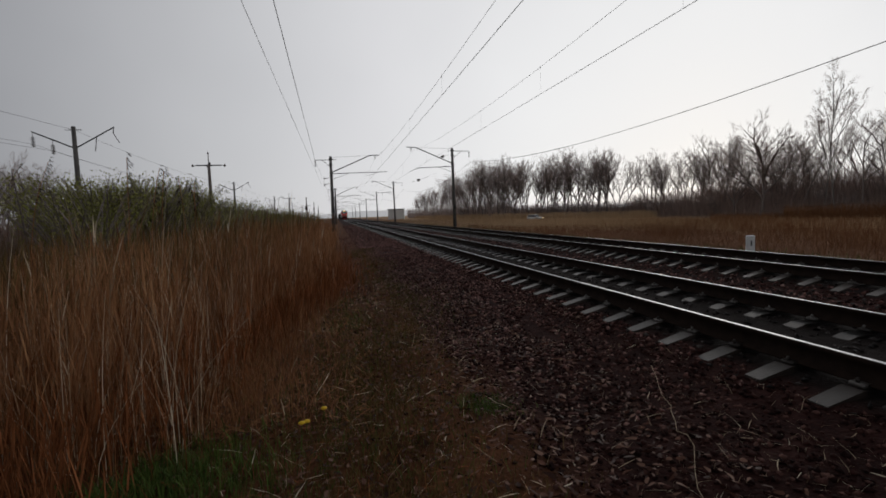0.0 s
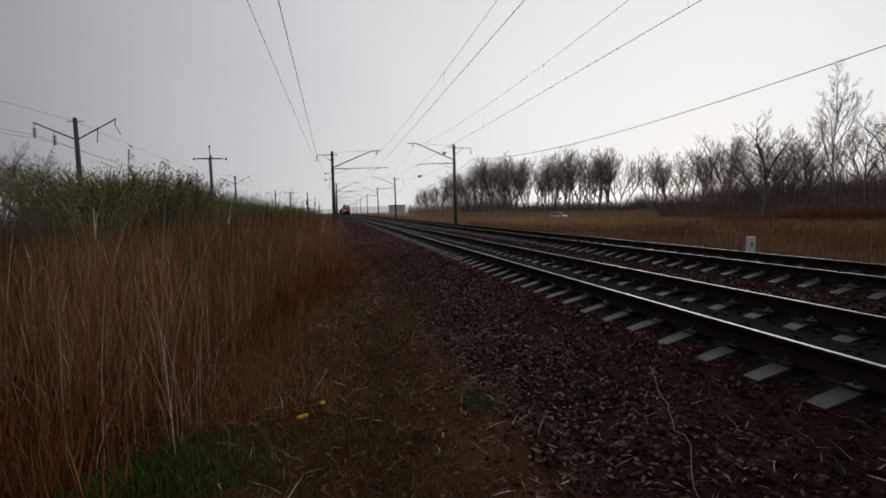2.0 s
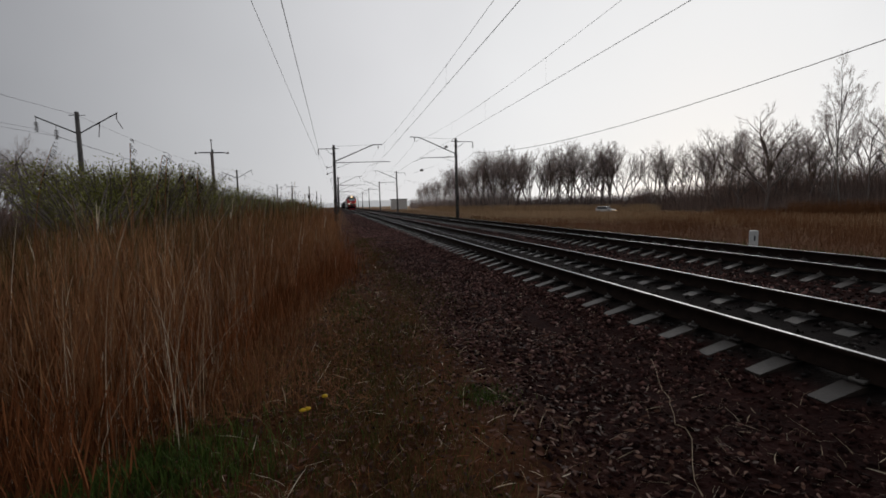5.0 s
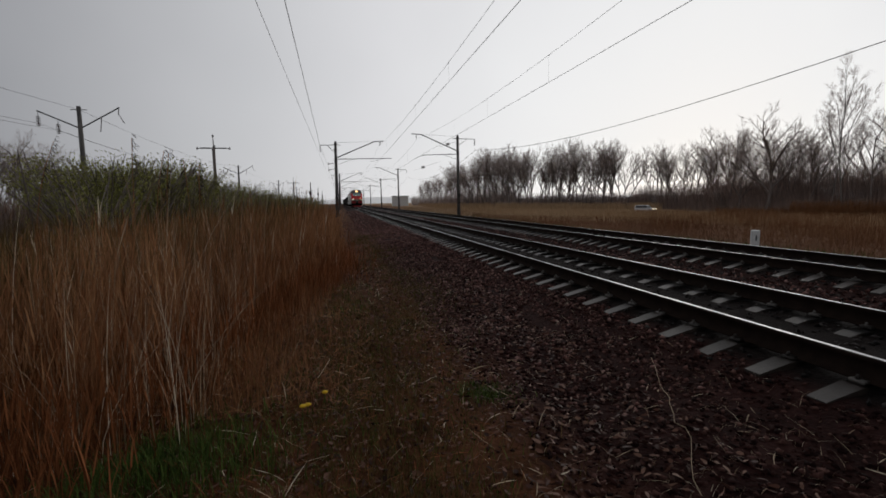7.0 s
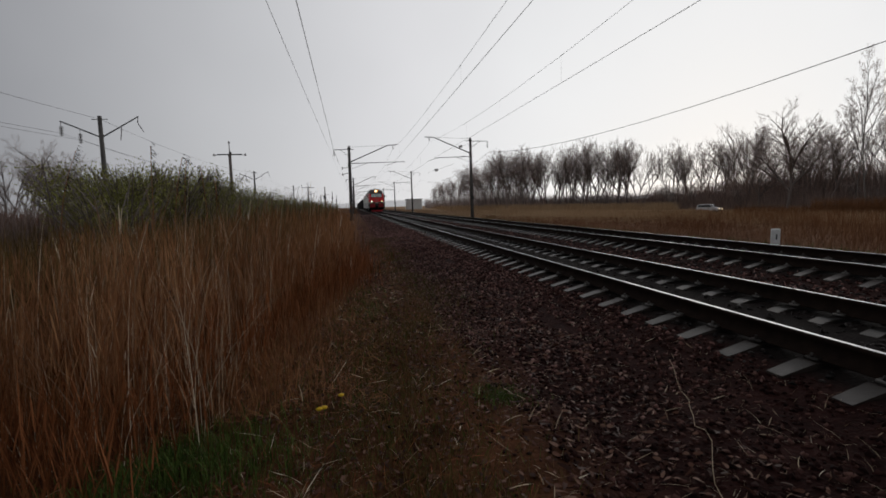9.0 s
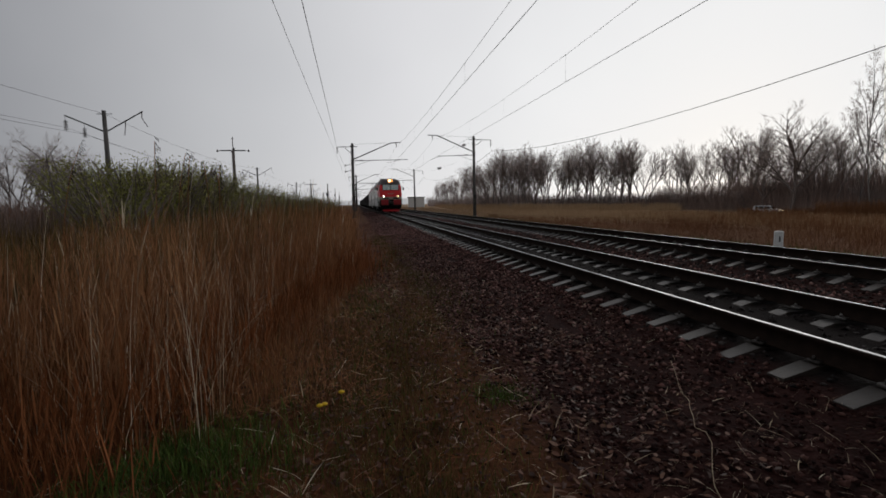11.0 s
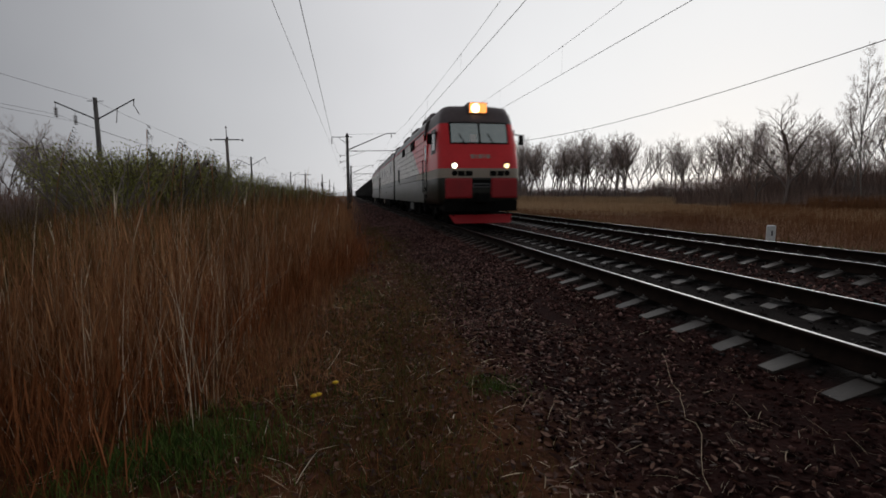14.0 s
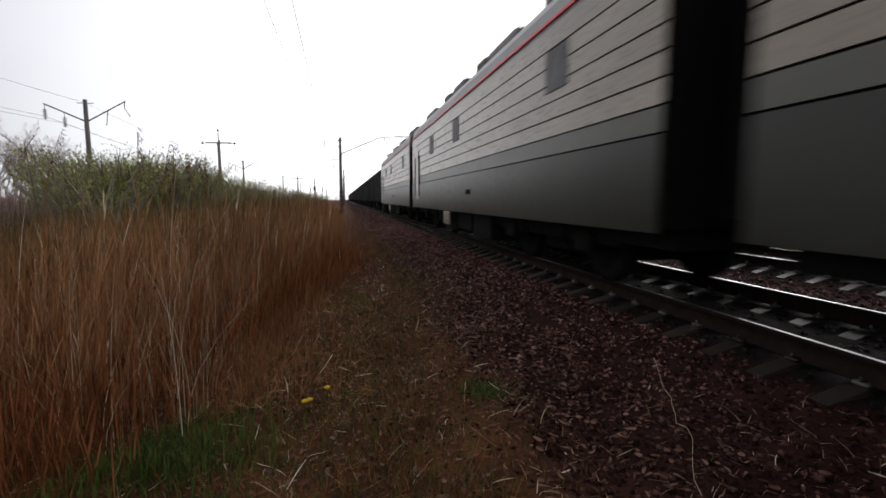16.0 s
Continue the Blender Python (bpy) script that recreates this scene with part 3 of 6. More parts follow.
droppers(FAR, 6.2, FAR_MESS, "thin wire hanger with a clamp, second line")


def suspended_pair(x, y, z, d):
    """The two dark tension insulators that hang by a mast."""
    t = empty("tension_insulator", "dark insulator hanging in the wires near a mast", "insulator", "insulators in the wires", (x, y, z))
    bm = B()
    for k in range(3):
        rod(bm, (d * 0.13 * k, 0, 0.03 * k), (d * (0.13 * k + 0.08), 0, 0.03 * k + 0.02), 0.16, 0.13, 10)
    part("bells", bm, M["insul"], t)
    bm = B()
    rod(bm, (d * 0.4, 0, 0.1), (d * 2.3, 0, 0.75), 0.008, 0.008, 5)
    rod(bm, (-d * 0.1, 0, -0.02), (-d * 0.8, 0, -0.3), 0.008, 0.008, 5)
    part("strand", bm, M["wire"], t)


suspended_pair(12.35, 54, 7.75, 1)
suspended_pair(9.4, 54, 5.1, 1)

# ---- power lines in the reeds ----


def arm_pole(at, h=10.5):
    t = empty("power_pole", "concrete power pole with a V of two raised steel arms", "utility pole", "power poles with raised arms", at)
    bm = B()
    rod(bm, (0, 0, -0.3), (0, 0, h), 0.24, 0.15, 12)
    part("post", bm, M["mast"], t)
    for d in (-1, 1):
        bm = B()
        rod(bm, (d * 0.12, 0, h - 1.70), (d * 2.95, 0, h - (0.42 if d < 0 else 0.02)), 0.055, 0.05)
        part("arm", bm, M["iron"], t)
    for x, z in ((-2.9, h - 0.45), (-1.55, h - 1.05)):
        bm = B()
        rod(bm, (x, 0, z), (x, 0, z - 0.5), 0.02, 0.02, 6)
        insulator(bm, (x, 0, z - 0.35), 6, 0.17, 0.13)
        part("insulator_string", bm, M["insul"], t)
    for x, z in ((1.6, h - 0.75), (2.9, h - 0.04)):
        bm = B()
        rod(bm, (x, 0, z), (x - 0.05, 0, z - 0.5), 0.035, 0.035, 6)
        rod(bm, (x - 0.05, 0, z - 0.5), (x + (0.35 if x > 2 else -0.15), 0, z - 1.25), 0.03, 0.03, 6)
        part("loose_hanger", bm, M["insul"], t)
    bm = B()
    rod(bm, (-0.6, 0, h - 0.28), (0.6, 0, h - 0.26), 0.03, 0.03, 6)
    part("top_bar", bm, M["iron"], t)
    return t


def cross_pole(at, h=9.6):
    t = empty("telegraph_pole", "dark wooden pole with one crossarm and pin insulators", "utility pole", "poles with a single crossarm", at)
    bm = B()
    rod(bm, (0, 0, -0.3), (0, 0, h - 1.35), 0.19, 0.15, 10)
    part("post", bm, M["bark"], t)
    bm = B()
    rod(bm, (0, 0, h - 1.5), (0, 0, h - 0.1), 0.05, 0.04, 8)
    lathe(bm, (0, 0, h - 0.25), [(0.03, 0), (0.09, 0.03), (0.1, 0.1), (0.05, 0.2), (0.03, 0.25)], 10)
    part("top_pin", bm, M["insul"], t)
    bm = B()
    box(bm, -1.25, 1.25, -0.05, 0.05, h - 1.46, h - 1.34, 0.01)
    rod(bm, (-0.1, 0, h - 1.65), (0.1, 0, h - 1.1), 0.12, 0.12, 8)
    part("crossarm", bm, M["iron"], t)
    for d in (-1, 1):
        bm = B()
        rod(bm, (d * 1.25, 0, h - 1.4), (d * 1.52, 0, h - 1.5), 0.03, 0.03, 6)
        lathe(bm, (d * 1.55, 0, h - 1.55), [(0.03, 0), (0.1, 0.03), (0.11, 0.12), (0.06, 0.2), (0.03, 0.26)], 10)
        part("pin_insulator", bm, M["insul"], t)
    return t


ARM_Y = [-30.0, 44.4, 106.0, 172.0, 240.0, 310.0]
for y in ARM_Y:
    arm_pole((-20.4, y, -1.2))
CROSS_Y = [-25.0, 53.5, 140.0, 225.0]
for y in CROSS_Y:
    cross_pole((-12.6, y, -1.15))
for x, y, h in ((-8.2, 190.0, 8.5), (-7.0, 120.0, 7.4), (-9.0, 260.0, 8.8), (-10.5, 300.0, 8.0)):
    t = empty("telegraph_pole", "plain dark leaning wooden pole among the reeds", "utility pole", "plain poles", (x, y, -1.1))
    bm = B()
    rod(bm, (0, 0, -0.3), (0.2, 0, h), 0.17, 0.12, 8)
    part("post", bm, M["bark"], t)
    bm = B()
    rod(bm, (0.1, 0, h - 3.0), (0.1, 0, h - 2.2), 0.28, 0.28, 8)
    part("collar", bm, M["iron"], t)
for dx, z in ((-2.9, 7.9), (-1.55, 7.35), (0.0, 9.05)):
    wire("power_line", spans(-20.4 + dx, z, 0.9, ys=ARM_Y), 0.012, "dark power line strung between raised-arm poles", "power line")

# ---- reeds, grass, litter ----


def reed_field(n, xlo, xhi, y0, y1, power, hmin, hmax, name, label, leaves=3, w=0.007, material="reed", lean=0.09, edge=None, k=5, ragged=0.16):
    y = y0 + (y1 - y0) * rng.random(n) ** power
    hi = np.interp(y, edge[0], edge[1]) if edge is not None else np.full(n, xhi)
    hi = hi + rng.normal(0, ragged, n)
    x = hi - (hi - xlo) * rng.random(n) ** 1.4
    h = rng.uniform(hmin, hmax, n) * (0.62 + 0.30 * np.sin(x * 1.3 + y * 0.8) ** 2 + 0.20 * np.sin(x * 3.1 - y * 2.3) ** 2) * np.where(hi - x < 0.5, rng.uniform(0.45, 1.0, n), 1.0)
    a = rng.uniform(0, 2 * np.pi, n)
    ln = np.abs(rng.normal(0, lean, n)) * h
    u = np.linspace(0, 1, k)
    z = ground_z(x, y)
    wind = 0.05
    P = np.stack([x[:, None] + (np.cos(a) * ln + wind * h)[:, None] * u ** 2, y[:, None] + (np.sin(a) * ln)[:, None] * u ** 2, z[:, None] + h[:, None] * u * (1 - 0.06 * u)], -1)
    b = rng.uniform(0, np.pi, n)
    side = np.stack([np.cos(b), np.sin(b), np.zeros(n)], -1)
    parts = [ribbons(P, np.full((n, k), w) * (1 - 0.55 * u)[None] * rng.uniform(0.7, 1.3, (n, 1)), side)]
    for _ in range(leaves):
        f = rng.uniform(0.25, 0.95, n)
        i = np.minimum((f * (k - 1)).astype(int), k - 2)
        g = f * (k - 1) - i
        base = P[np.arange(n), i] * (1 - g)[:, None] + P[np.arange(n), i + 1] * g[:, None]
        c = rng.uniform(0, 2 * np.pi, n)
        L = rng.uniform(0.22, 0.6, n)
        v = np.linspace(0, 1, 4)
        droop = rng.uniform(0.0, 0.45, n) ** 1.3
        Q = np.stack([base[:, 0, None] + (np.cos(c) * L * 0.2 + 0.05 * L)[:, None] * v, base[:, 1, None] + (np.sin(c) * L * 0.2)[:, None] * v, base[:, 2, None] + L[:, None] * (0.8 * v - droop[:, None] * v ** 2)], -1)
        sd = np.stack([-np.sin(c), np.cos(c), np.zeros(n)], -1)
        parts.append(ribbons(Q, (rng.uniform(0.8, 1.8, n) * w)[:, None] * np.array([0.8, 1.2, 0.8, 0.1])[None], sd))
    V, F = merge(parts)
    stuff(name, fast_mesh(name, V, F, [M[material]]), label, "reeds")
    return P


EDGE = (np.array([0, 3.0, 3.6, 4.6, 5.4, 7.1, 7.9, 10, 16, 25, 60, 90]), np.array([-2.05, -1.92, -1.75, -1.52, -1.38, -1.12, -0.75, -0.28, -0.1, -0.28, -1.2, -2.0]))
LOW = (EDGE[0], EDGE[1] + 0.3)
reed_field(2000, -9, 0, -5, 3.4, 1.0, 0.75, 1.8, "side_reeds", "tall dry reeds standing beside the trodden path", 2, 0.006, edge=(np.array([-5.0, 3.4]), np.array([-2.9, -2.9])), k=4)
TALL = reed_field(10000, -9, 0, 3.6, 14, 1.0, 0.75, 1.85, "near_reeds", "tall dry reddish-brown reeds beside the path", 3, 0.0055, edge=EDGE)
reed_field(7000, -16, 0, 12, 45, 1.2, 0.9, 1.9, "far_reeds", "dry brown reed bed reaching along the line", 2, 0.011, edge=EDGE, k=4)
reed_field(9000, -7, 0, 2.6, 13, 1.0, 0.25, 0.95, "reed_undergrowth", "broken old brown reeds at the foot of the reed bed", 2, 0.006, "reedlow", 0.45, edge=LOW, k=4, ragged=0.3)
reed_field(300, -5.5, 0, 4.0, 12, 1.0, 1.2, 2.1, "pale_reeds", "pale bleached reed stalks standing out of the bed", 2, 0.006, "straw", 0.10, edge=EDGE)


def shoots(n, xlo, y0, y1, h0, h1, w, name, label):
    """Green young stems between the dry reeds, densest towards the back of the bed."""
    y = y0 + (y1 - y0) * rng.random(n)
    hi = np.interp(y, EDGE[0], EDGE[1]) - 0.7
    x = hi - (hi - xlo) * rng.random(n) ** 0.8
    h, a = rng.uniform(h0, h1, n), rng.uniform(0, 6.28, n)
    u = np.linspace(0, 1, 4)
    ln = np.abs(rng.normal(0, 0.16, n)) * h
    P = np.stack([x[:, None] + (np.cos(a) * ln + 0.05 * h)[:, None] * u ** 2, y[:, None] + (np.sin(a) * ln)[:, None] * u ** 2, ground_z(x, y)[:, None] + h[:, None] * u], -1)
    V, F = ribbons(P, np.full((n, 4), w) * np.array([1, 1.1, 0.8, 0.2]), np.stack([-np.sin(a), np.cos(a), np.zeros(n)], -1))
    stuff(name, fast_mesh(name, V, F, [M["moss"]]), label, "grass")


shoots(2000, -5, 6.0, 13, 1.0, 1.8, 0.010, "green_shoots", "fresh olive-green shoots among the dry reeds")
shoots(5200, -16, 11, 34, 1.2, 2.2, 0.020, "green_shoots", "fresh olive-green growth at the back of the reed bed")


def plumes(P, pick, name, label):
    n = len(pick)
    tip, low = P[pick, -1], P[pick, -2]
    d = tip - low
    d /= np.linalg.norm(d, axis=1)[:, None]
    parts = []
    for j in range(14):
        u0 = rng.uniform(-0.2, 0.05, n)
        a = rng.uniform(0, 6.28, n)
        b = tip + d * u0[:, None]
        L = rng.uniform(0.06, 0.14, n)
        v = np.linspace(0, 1, 3)
        out = np.stack([np.cos(a) * 0.5 + 0.45, np.sin(a) * 0.5, np.full(n, 0.55)], -1)
        Q = b[:, None, :] + out[:, None, :] * (L[:, None] * v[None])[:, :, None]
        Q[:, :, 2] -= (L[:, None] * 0.5 * v[None] ** 2)
        parts.append(ribbons(Q, np.full((n, 3), 0.012) * np.array([0.6, 1, 0.2]), np.stack([-np.sin(a), np.cos(a), np.zeros(n)], -1)))
    V, F = merge(parts)
    stuff(name, fast_mesh(name, V, F, [M["plume"]]), label, "reed plumes")


plumes(TALL, rng.choice(len(TALL), 120, False), "reed_plumes", "ragged dark seed plumes on the tallest reeds")


def tall_reed(x, y, h, bend):
    t = empty("tall_reed", "single tall reed with a drooping dark plume", "reed", "tall single reeds", (x, y, float(ground_z(x, y))))
    u = np.linspace(0, 1, 8)
    P = np.stack([bend * u ** 3, 0 * u, h * u - 0.25 * abs(bend) * u ** 4], -1)[None]
    V, F = merge([ribbons(P, np.full((1, 8), 0.011), np.array([[1.0, 0, 0]])), ribbons(P, np.full((1, 8), 0.011), np.array([[0, 1.0, 0]]))])
    s = new("stalk", fast_mesh("stalk", V, F, [M["reed"]]))
    s.parent = t
    n = 60
    b = P[0, -2] + (P[0, -1] - P[0, -2]) * rng.uniform(-0.6, 1.2, n)[:, None]
    a = rng.uniform(0, 6.28, n)
    L = rng.uniform(0.06, 0.16, n)
    v = np.linspace(0, 1, 3)
    out = np.stack([np.cos(a) * 0.4 + 0.5 * np.sign(bend), np.sin(a) * 0.4, np.full(n, 0.25)], -1)
    Q = b[:, None, :] + out[:, None, :] * (L[:, None] * v)[:, :, None]
    Q[:, :, 2] -= L[:, None] * 0.7 * v ** 2
    V, F = ribbons(Q, np.full((n, 3), 0.014) * np.array([0.6, 1, 0.2]), np.stack([-np.sin(a), np.cos(a), np.zeros(n)], -1))
    s = new("plume", fast_mesh("plume", V, F, [M["plume"]]))
    s.parent = t


for x, y, h, bend in ((-4.88, 8.85, 3.2, 0.42), (-3.58, 9.35, 3.1, 0.06), (-3.3, 9.45, 2.95, 0.25), (-3.12, 9.5, 2.85, 0.12), (-2.72, 9.63, 2.65, -0.08), (-2.6, 9.66, 2.55, 0.06), (-2.5, 9.7, 2.4, -0.1), (-5.9, 8.2, 3.3, 0.35)):
    tall_reed(x, y, h, bend)


def litter(n, x0, x1, y0, y1, name, label, material, l0, l1, w0, w1, curl=0.4, up=0.0, power=1.3):
    """Fallen blades, straws or leaves lying on the ground."""
    y = y0 + (y1 - y0) * rng.random(n) ** power
    x = rng.uniform(x0, x1, n)
    a = rng.uniform(0, 6.28, n)
    L = rng.uniform(l0, l1, n)
    u = np.linspace(0, 1, 4)
    bend = rng.normal(0, curl, n)[:, None] * u[None] ** 2
    px = x[:, None] + np.cos(a)[:, None] * L[:, None] * u - np.sin(a)[:, None] * L[:, None] * bend
    py = y[:, None] + np.sin(a)[:, None] * L[:, None] * u + np.cos(a)[:, None] * L[:, None] * bend
    rise = np.abs(rng.normal(0, up, n))[:, None] * L[:, None] * u if up else 0.0
    pz = ground_z(px, py) + rng.uniform(0.008, 0.03, n)[:, None] + rise + 0.15 * L[:, None] * u * (1 - u) * rng.uniform(0, 1, n)[:, None]
    P = np.stack([px, py, pz], -1)
    tilt = rng.normal(0, 0.5, n)
    sd = np.stack([-np.sin(a), np.cos(a), tilt], -1)
    sd /= np.linalg.norm(sd, axis=1)[:, None]
    V, F = ribbons(P, rng.uniform(w0, w1, n)[:, None] * np.array([0.5, 1, 0.9, 0.3])[None], sd)
    stuff(name, fast_mesh(name, V, F, [M[material]]), label, "litter")


litter(13000, -1.6, 2.4, -3.0, 14, "leaf_litter", "brown fallen leaves and scraps on the damp soil", "litter", 0.02, 0.065, 0.012, 0.035, 0.8)
litter(1500, -2.4, 1.3, -3.0, 12, "fallen_straws", "pale broken reed straws lying across the path", "straw", 0.04, 0.22, 0.003, 0.008, 0.12, 0.35)
litter(170, 1.2, 3.2, 1.4, 12, "ballast_straws", "pale straws caught among the ballast stones", "straw", 0.04, 0.16, 0.003, 0.006, 0.15, 0.1)
litter(8000, -2.2, 1.0, -3.0, 14, "dead_grass", "matted dead grass blades along the path", "reedlow", 0.05, 0.16, 0.002, 0.0045, 0.08, 0.5)

litter(3000, -1.5, 0.25, 3.6, 9.5, "trampled_straw", "trampled tan reed straw along the edge of the bed", "reed", 0.04, 0.18, 0.003, 0.006, 0.1, 0.4)


def tufts(cx, cy, rx, ry, n, h, name, label, material="green", w=0.006):
    x, y = cx + rng.normal(0, rx, n), cy + rng.normal(0, ry, n)
    hh = rng.uniform(0.4, 1.0, n) * h
    a = rng.uniform(0, 6.28, n)
    ln = rng.uniform(0.1, 0.7, n) * hh
    u = np.linspace(0, 1, 4)
    P = np.stack([x[:, None] + (np.cos(a) * ln)[:, None] * u ** 2, y[:, None] + (np.sin(a) * ln)[:, None] * u ** 2, ground_z(x, y)[:, None] + hh[:, None] * (u - 0.25 * u ** 2)], -1)
    V, F = ribbons(P, rng.uniform(0.6, 1.3, n)[:, None] * w * np.array([1, 0.9, 0.6, 0.1])[None], np.stack([-np.sin(a), np.cos(a), np.zeros(n)], -1))
    stuff(name, fast_mesh(name, V, F, [M[material]]), label, "grass")


tufts(-1.12, 3.1, 0.36, 0.25, 2100, 0.20, "grass_patch", "fresh green grass tuft at the foot of the reeds")
tufts(1.12, 3.6, 0.13, 0.12, 520, 0.08, "grass_tuft", "small green grass tuft on the path")
tufts(0.1, 7.6, 0.25, 1.0, 900, 0.14, "verge_grass", "thin green grass along the reed edge")
tufts(-0.6, 5.0, 0.7, 1.0, 900, 0.12, "sparse_grass", "sparse green blades among the straw")
tufts(-0.2, 4.6, 0.55, 1.7, 7000, 0.07, "mossy_turf", "low dull olive turf and moss on the path", "moss", 0.006)
tufts(-0.9, 3.0, 0.6, 0.6, 700, 0.12, "young_shoots", "scattered green shoots on the path")


def dandelion(x, y):
    z = float(ground_z(x, y))
    t = empty("dandelion", "yellow dandelion in flower in the grass", "flower", "dandelions", (x, y, z))
    bm = B()
    rod(bm, (0, 0, 0), (0.01, 0, 0.09), 0.003, 0.003, 5)
    part("stem", bm, M["green"], t)
    bm = B()
    lathe(bm, (0.01, 0, 0.088), [(0.006, 0), (0.022, 0.008), (0.026, 0.016), (0.014, 0.024), (0.004, 0.026)], 10)
    part("blossom", bm, M["dandelion"], t)


for x, y in ((-0.30, 3.55), (-0.335, 3.53), (-0.18, 3.75)):
    dandelion(x, y)

# ---- shrubs, trees, meadow ----


def limbs(h, seed, spread=0.55, levels=4, kids=(5, 9), trunk=0.16, up=0.5, first=0.3, stem=0.52, kidlen=0.92):
    """Tapered branch segments of a bare tree: arrays of ends and radii, and the twig tips."""
    r = random.Random(seed)
    segs, tips = [], []

    def grow(p, d, length, rad, lev):
        n = 4 if lev < 2 else 3
        pts, q, dd = [p], p, d
        for i in range(n):
            dd = (dd + Vector((r.gauss(0, 0.13), r.gauss(0, 0.13), r.gauss(0.05, 0.08)))).normalized()
            q = q + dd * length / n
            pts.append(q)
        for i in range(n):
            r0, r1 = rad * (1 - 0.6 * i / n), rad * (1 - 0.6 * (i + 1) / n)
            segs.append((pts[i], pts[i + 1], r0, r1))
        if lev >= levels:
            tips.append((pts[-1], dd))
            tips.append((pts[-2], dd))
            return
        c = r.randint(*kids) if lev else r.randint(kids[0] + 2, kids[1] + 3)
        for j in range(c):
            f = first + (1 - first) * ((j + r.random()) / c) ** 0.8 if lev == 0 else 0.25 + 0.75 * (j + r.random()) / c
            i = min(int(f * n), n - 1)
            b = pts[i].lerp(pts[i + 1], f * n - i)
            a = r.uniform(0, 2 * math.pi)
            nd = (dd * (0.75 + up * f) + Vector((math.cos(a), math.sin(a), r.uniform(-0.1, 0.5))) * spread * 1.5).normalized()
            k = kidlen * r.uniform(0.8, 1.2) * (1.0 if stem < 0.6 else 1.2 - 0.55 * f) if lev == 0 else r.uniform(0.4, 0.62) * (1.15 - 0.4 * f)
            grow(b, nd, length * k, rad * ((0.72 - 0.2 * f) if lev == 0 else (0.55 - 0.25 * f)), lev + 1)
    grow(Vector((0, 0, -0.3)), Vector((r.gauss(0, 0.05), r.gauss(0, 0.05), 1)).normalized(), h * stem, trunk, 0)
    return segs, tips


def tubes(segs, sides=3):
    A = np.array([s[0] for s in segs])
    Bv = np.array([s[1] for s in segs])
    r0, r1 = np.array([s[2] for s in segs]), np.array([s[3] for s in segs])
    d = Bv - A
    d /= np.linalg.norm(d, axis=1)[:, None] + 1e-9
    ref = np.where(np.abs(d[:, 2:3]) > 0.9, np.array([[1.0, 0, 0]]), np.array([[0, 0, 1.0]]))
    e = np.cross(d, ref)
    e /= np.linalg.norm(e, axis=1)[:, None]
    g = np.cross(d, e)
    a = np.arange(sides) * 2 * np.pi / sides
    ring = e[:, None, :] * np.cos(a)[None, :, None] + g[:, None, :] * np.sin(a)[None, :, None]
    V = np.concatenate([A[:, None, :] + ring * r0[:, None, None], Bv[:, None, :] + ring * r1[:, None, None]], 1).reshape(-1, 3)
    i = (np.arange(len(segs)) * sides * 2)[:, None]
    j, k = np.arange(sides)[None, :], (np.arange(sides) + 1)[None, :] % sides
    return V, np.stack([i + j, i + k, i + sides + k, i + sides + j], -1).reshape(-1, 4)


def spray(tips, per, length, width, r, droop=0.0):
    """Fine twigs that fan out from each tip."""
    T = np.repeat(np.array([t[0] for t in tips]), per, 0)
    D = np.repeat(np.array([t[1] for t in tips]), per, 0)
    n = len(T)
    D = D + r.normal(0, 0.55, (n, 3))
    D[:, 2] += 0.2 - droop
    D /= np.linalg.norm(D, axis=1)[:, None]
    L = r.uniform(0.4, 1.0, n) * length
    u = np.linspace(0, 1, 3 if droop else 2)
    P = T[:, None, :] - D[:, None, :] * (L * 0.3)[:, None, None] + D[:, None, :] * (L[:, None] * u)[:, :, None]
    P[:, :, 2] -= droop * L[:, None] * u ** 2
    s = np.cross(D, r.normal(0, 1, (n, 3)))
    s /= np.linalg.norm(s, axis=1)[:, None] + 1e-9
    return ribbons(P, np.full((n, len(u)), width) * np.linspace(1, 0.3, len(u)), s)


def tree_kind(name, h, seed, label, category, bark, **kw):
    per, tl, tw, dr = kw.pop("per", 6), kw.pop("tl", 0.9), kw.pop("tw", 0.022), kw.pop("droop", 0.0)
    segs, tips = limbs(h, seed, **kw)
    big = [s for s in segs if s[2] > 0.03]
    small = [s for s in segs if s[2] <= 0.03]
    r = np.random.default_rng(seed)
    V, F = tubes(big, 5)
    t_me = fast_mesh("trunk", V, F, [bark], None, True)
    parts = [spray(tips, per, tl, tw, r, dr)]
    if small:
        A, Z = np.array([a for a, b, x, y in small]), np.array([b for a, b, x, y in small])
        sd = np.cross(Z - A, r.normal(0, 1, A.shape))
        sd /= np.linalg.norm(sd, axis=1)[:, None] + 1e-9
        wd = np.array([(max(2 * x, 0.014), max(2 * y, 0.010)) for a, b, x, y in small])
        parts.append(ribbons(np.stack([A, Z], 1), wd, sd))
    V, F = merge(parts)
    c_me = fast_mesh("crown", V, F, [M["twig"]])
    return name, t_me, c_me, label, category


def plant(kind, x, y, s, turn, group, z=None):
    name, t_me, c_me, label, category = kind
    t = empty(name, label, category, group)
    t.matrix_basis = Matrix.LocRotScale((x, y, float(ground_z(x, y)) if z is None else z), Euler((0, 0, turn)), (s, s, s * random.uniform(0.92, 1.08)))
    for n, me in (("trunk", t_me), ("crown", c_me)):
        o = new(n, me)
        o.parent = t


random.seed(11)
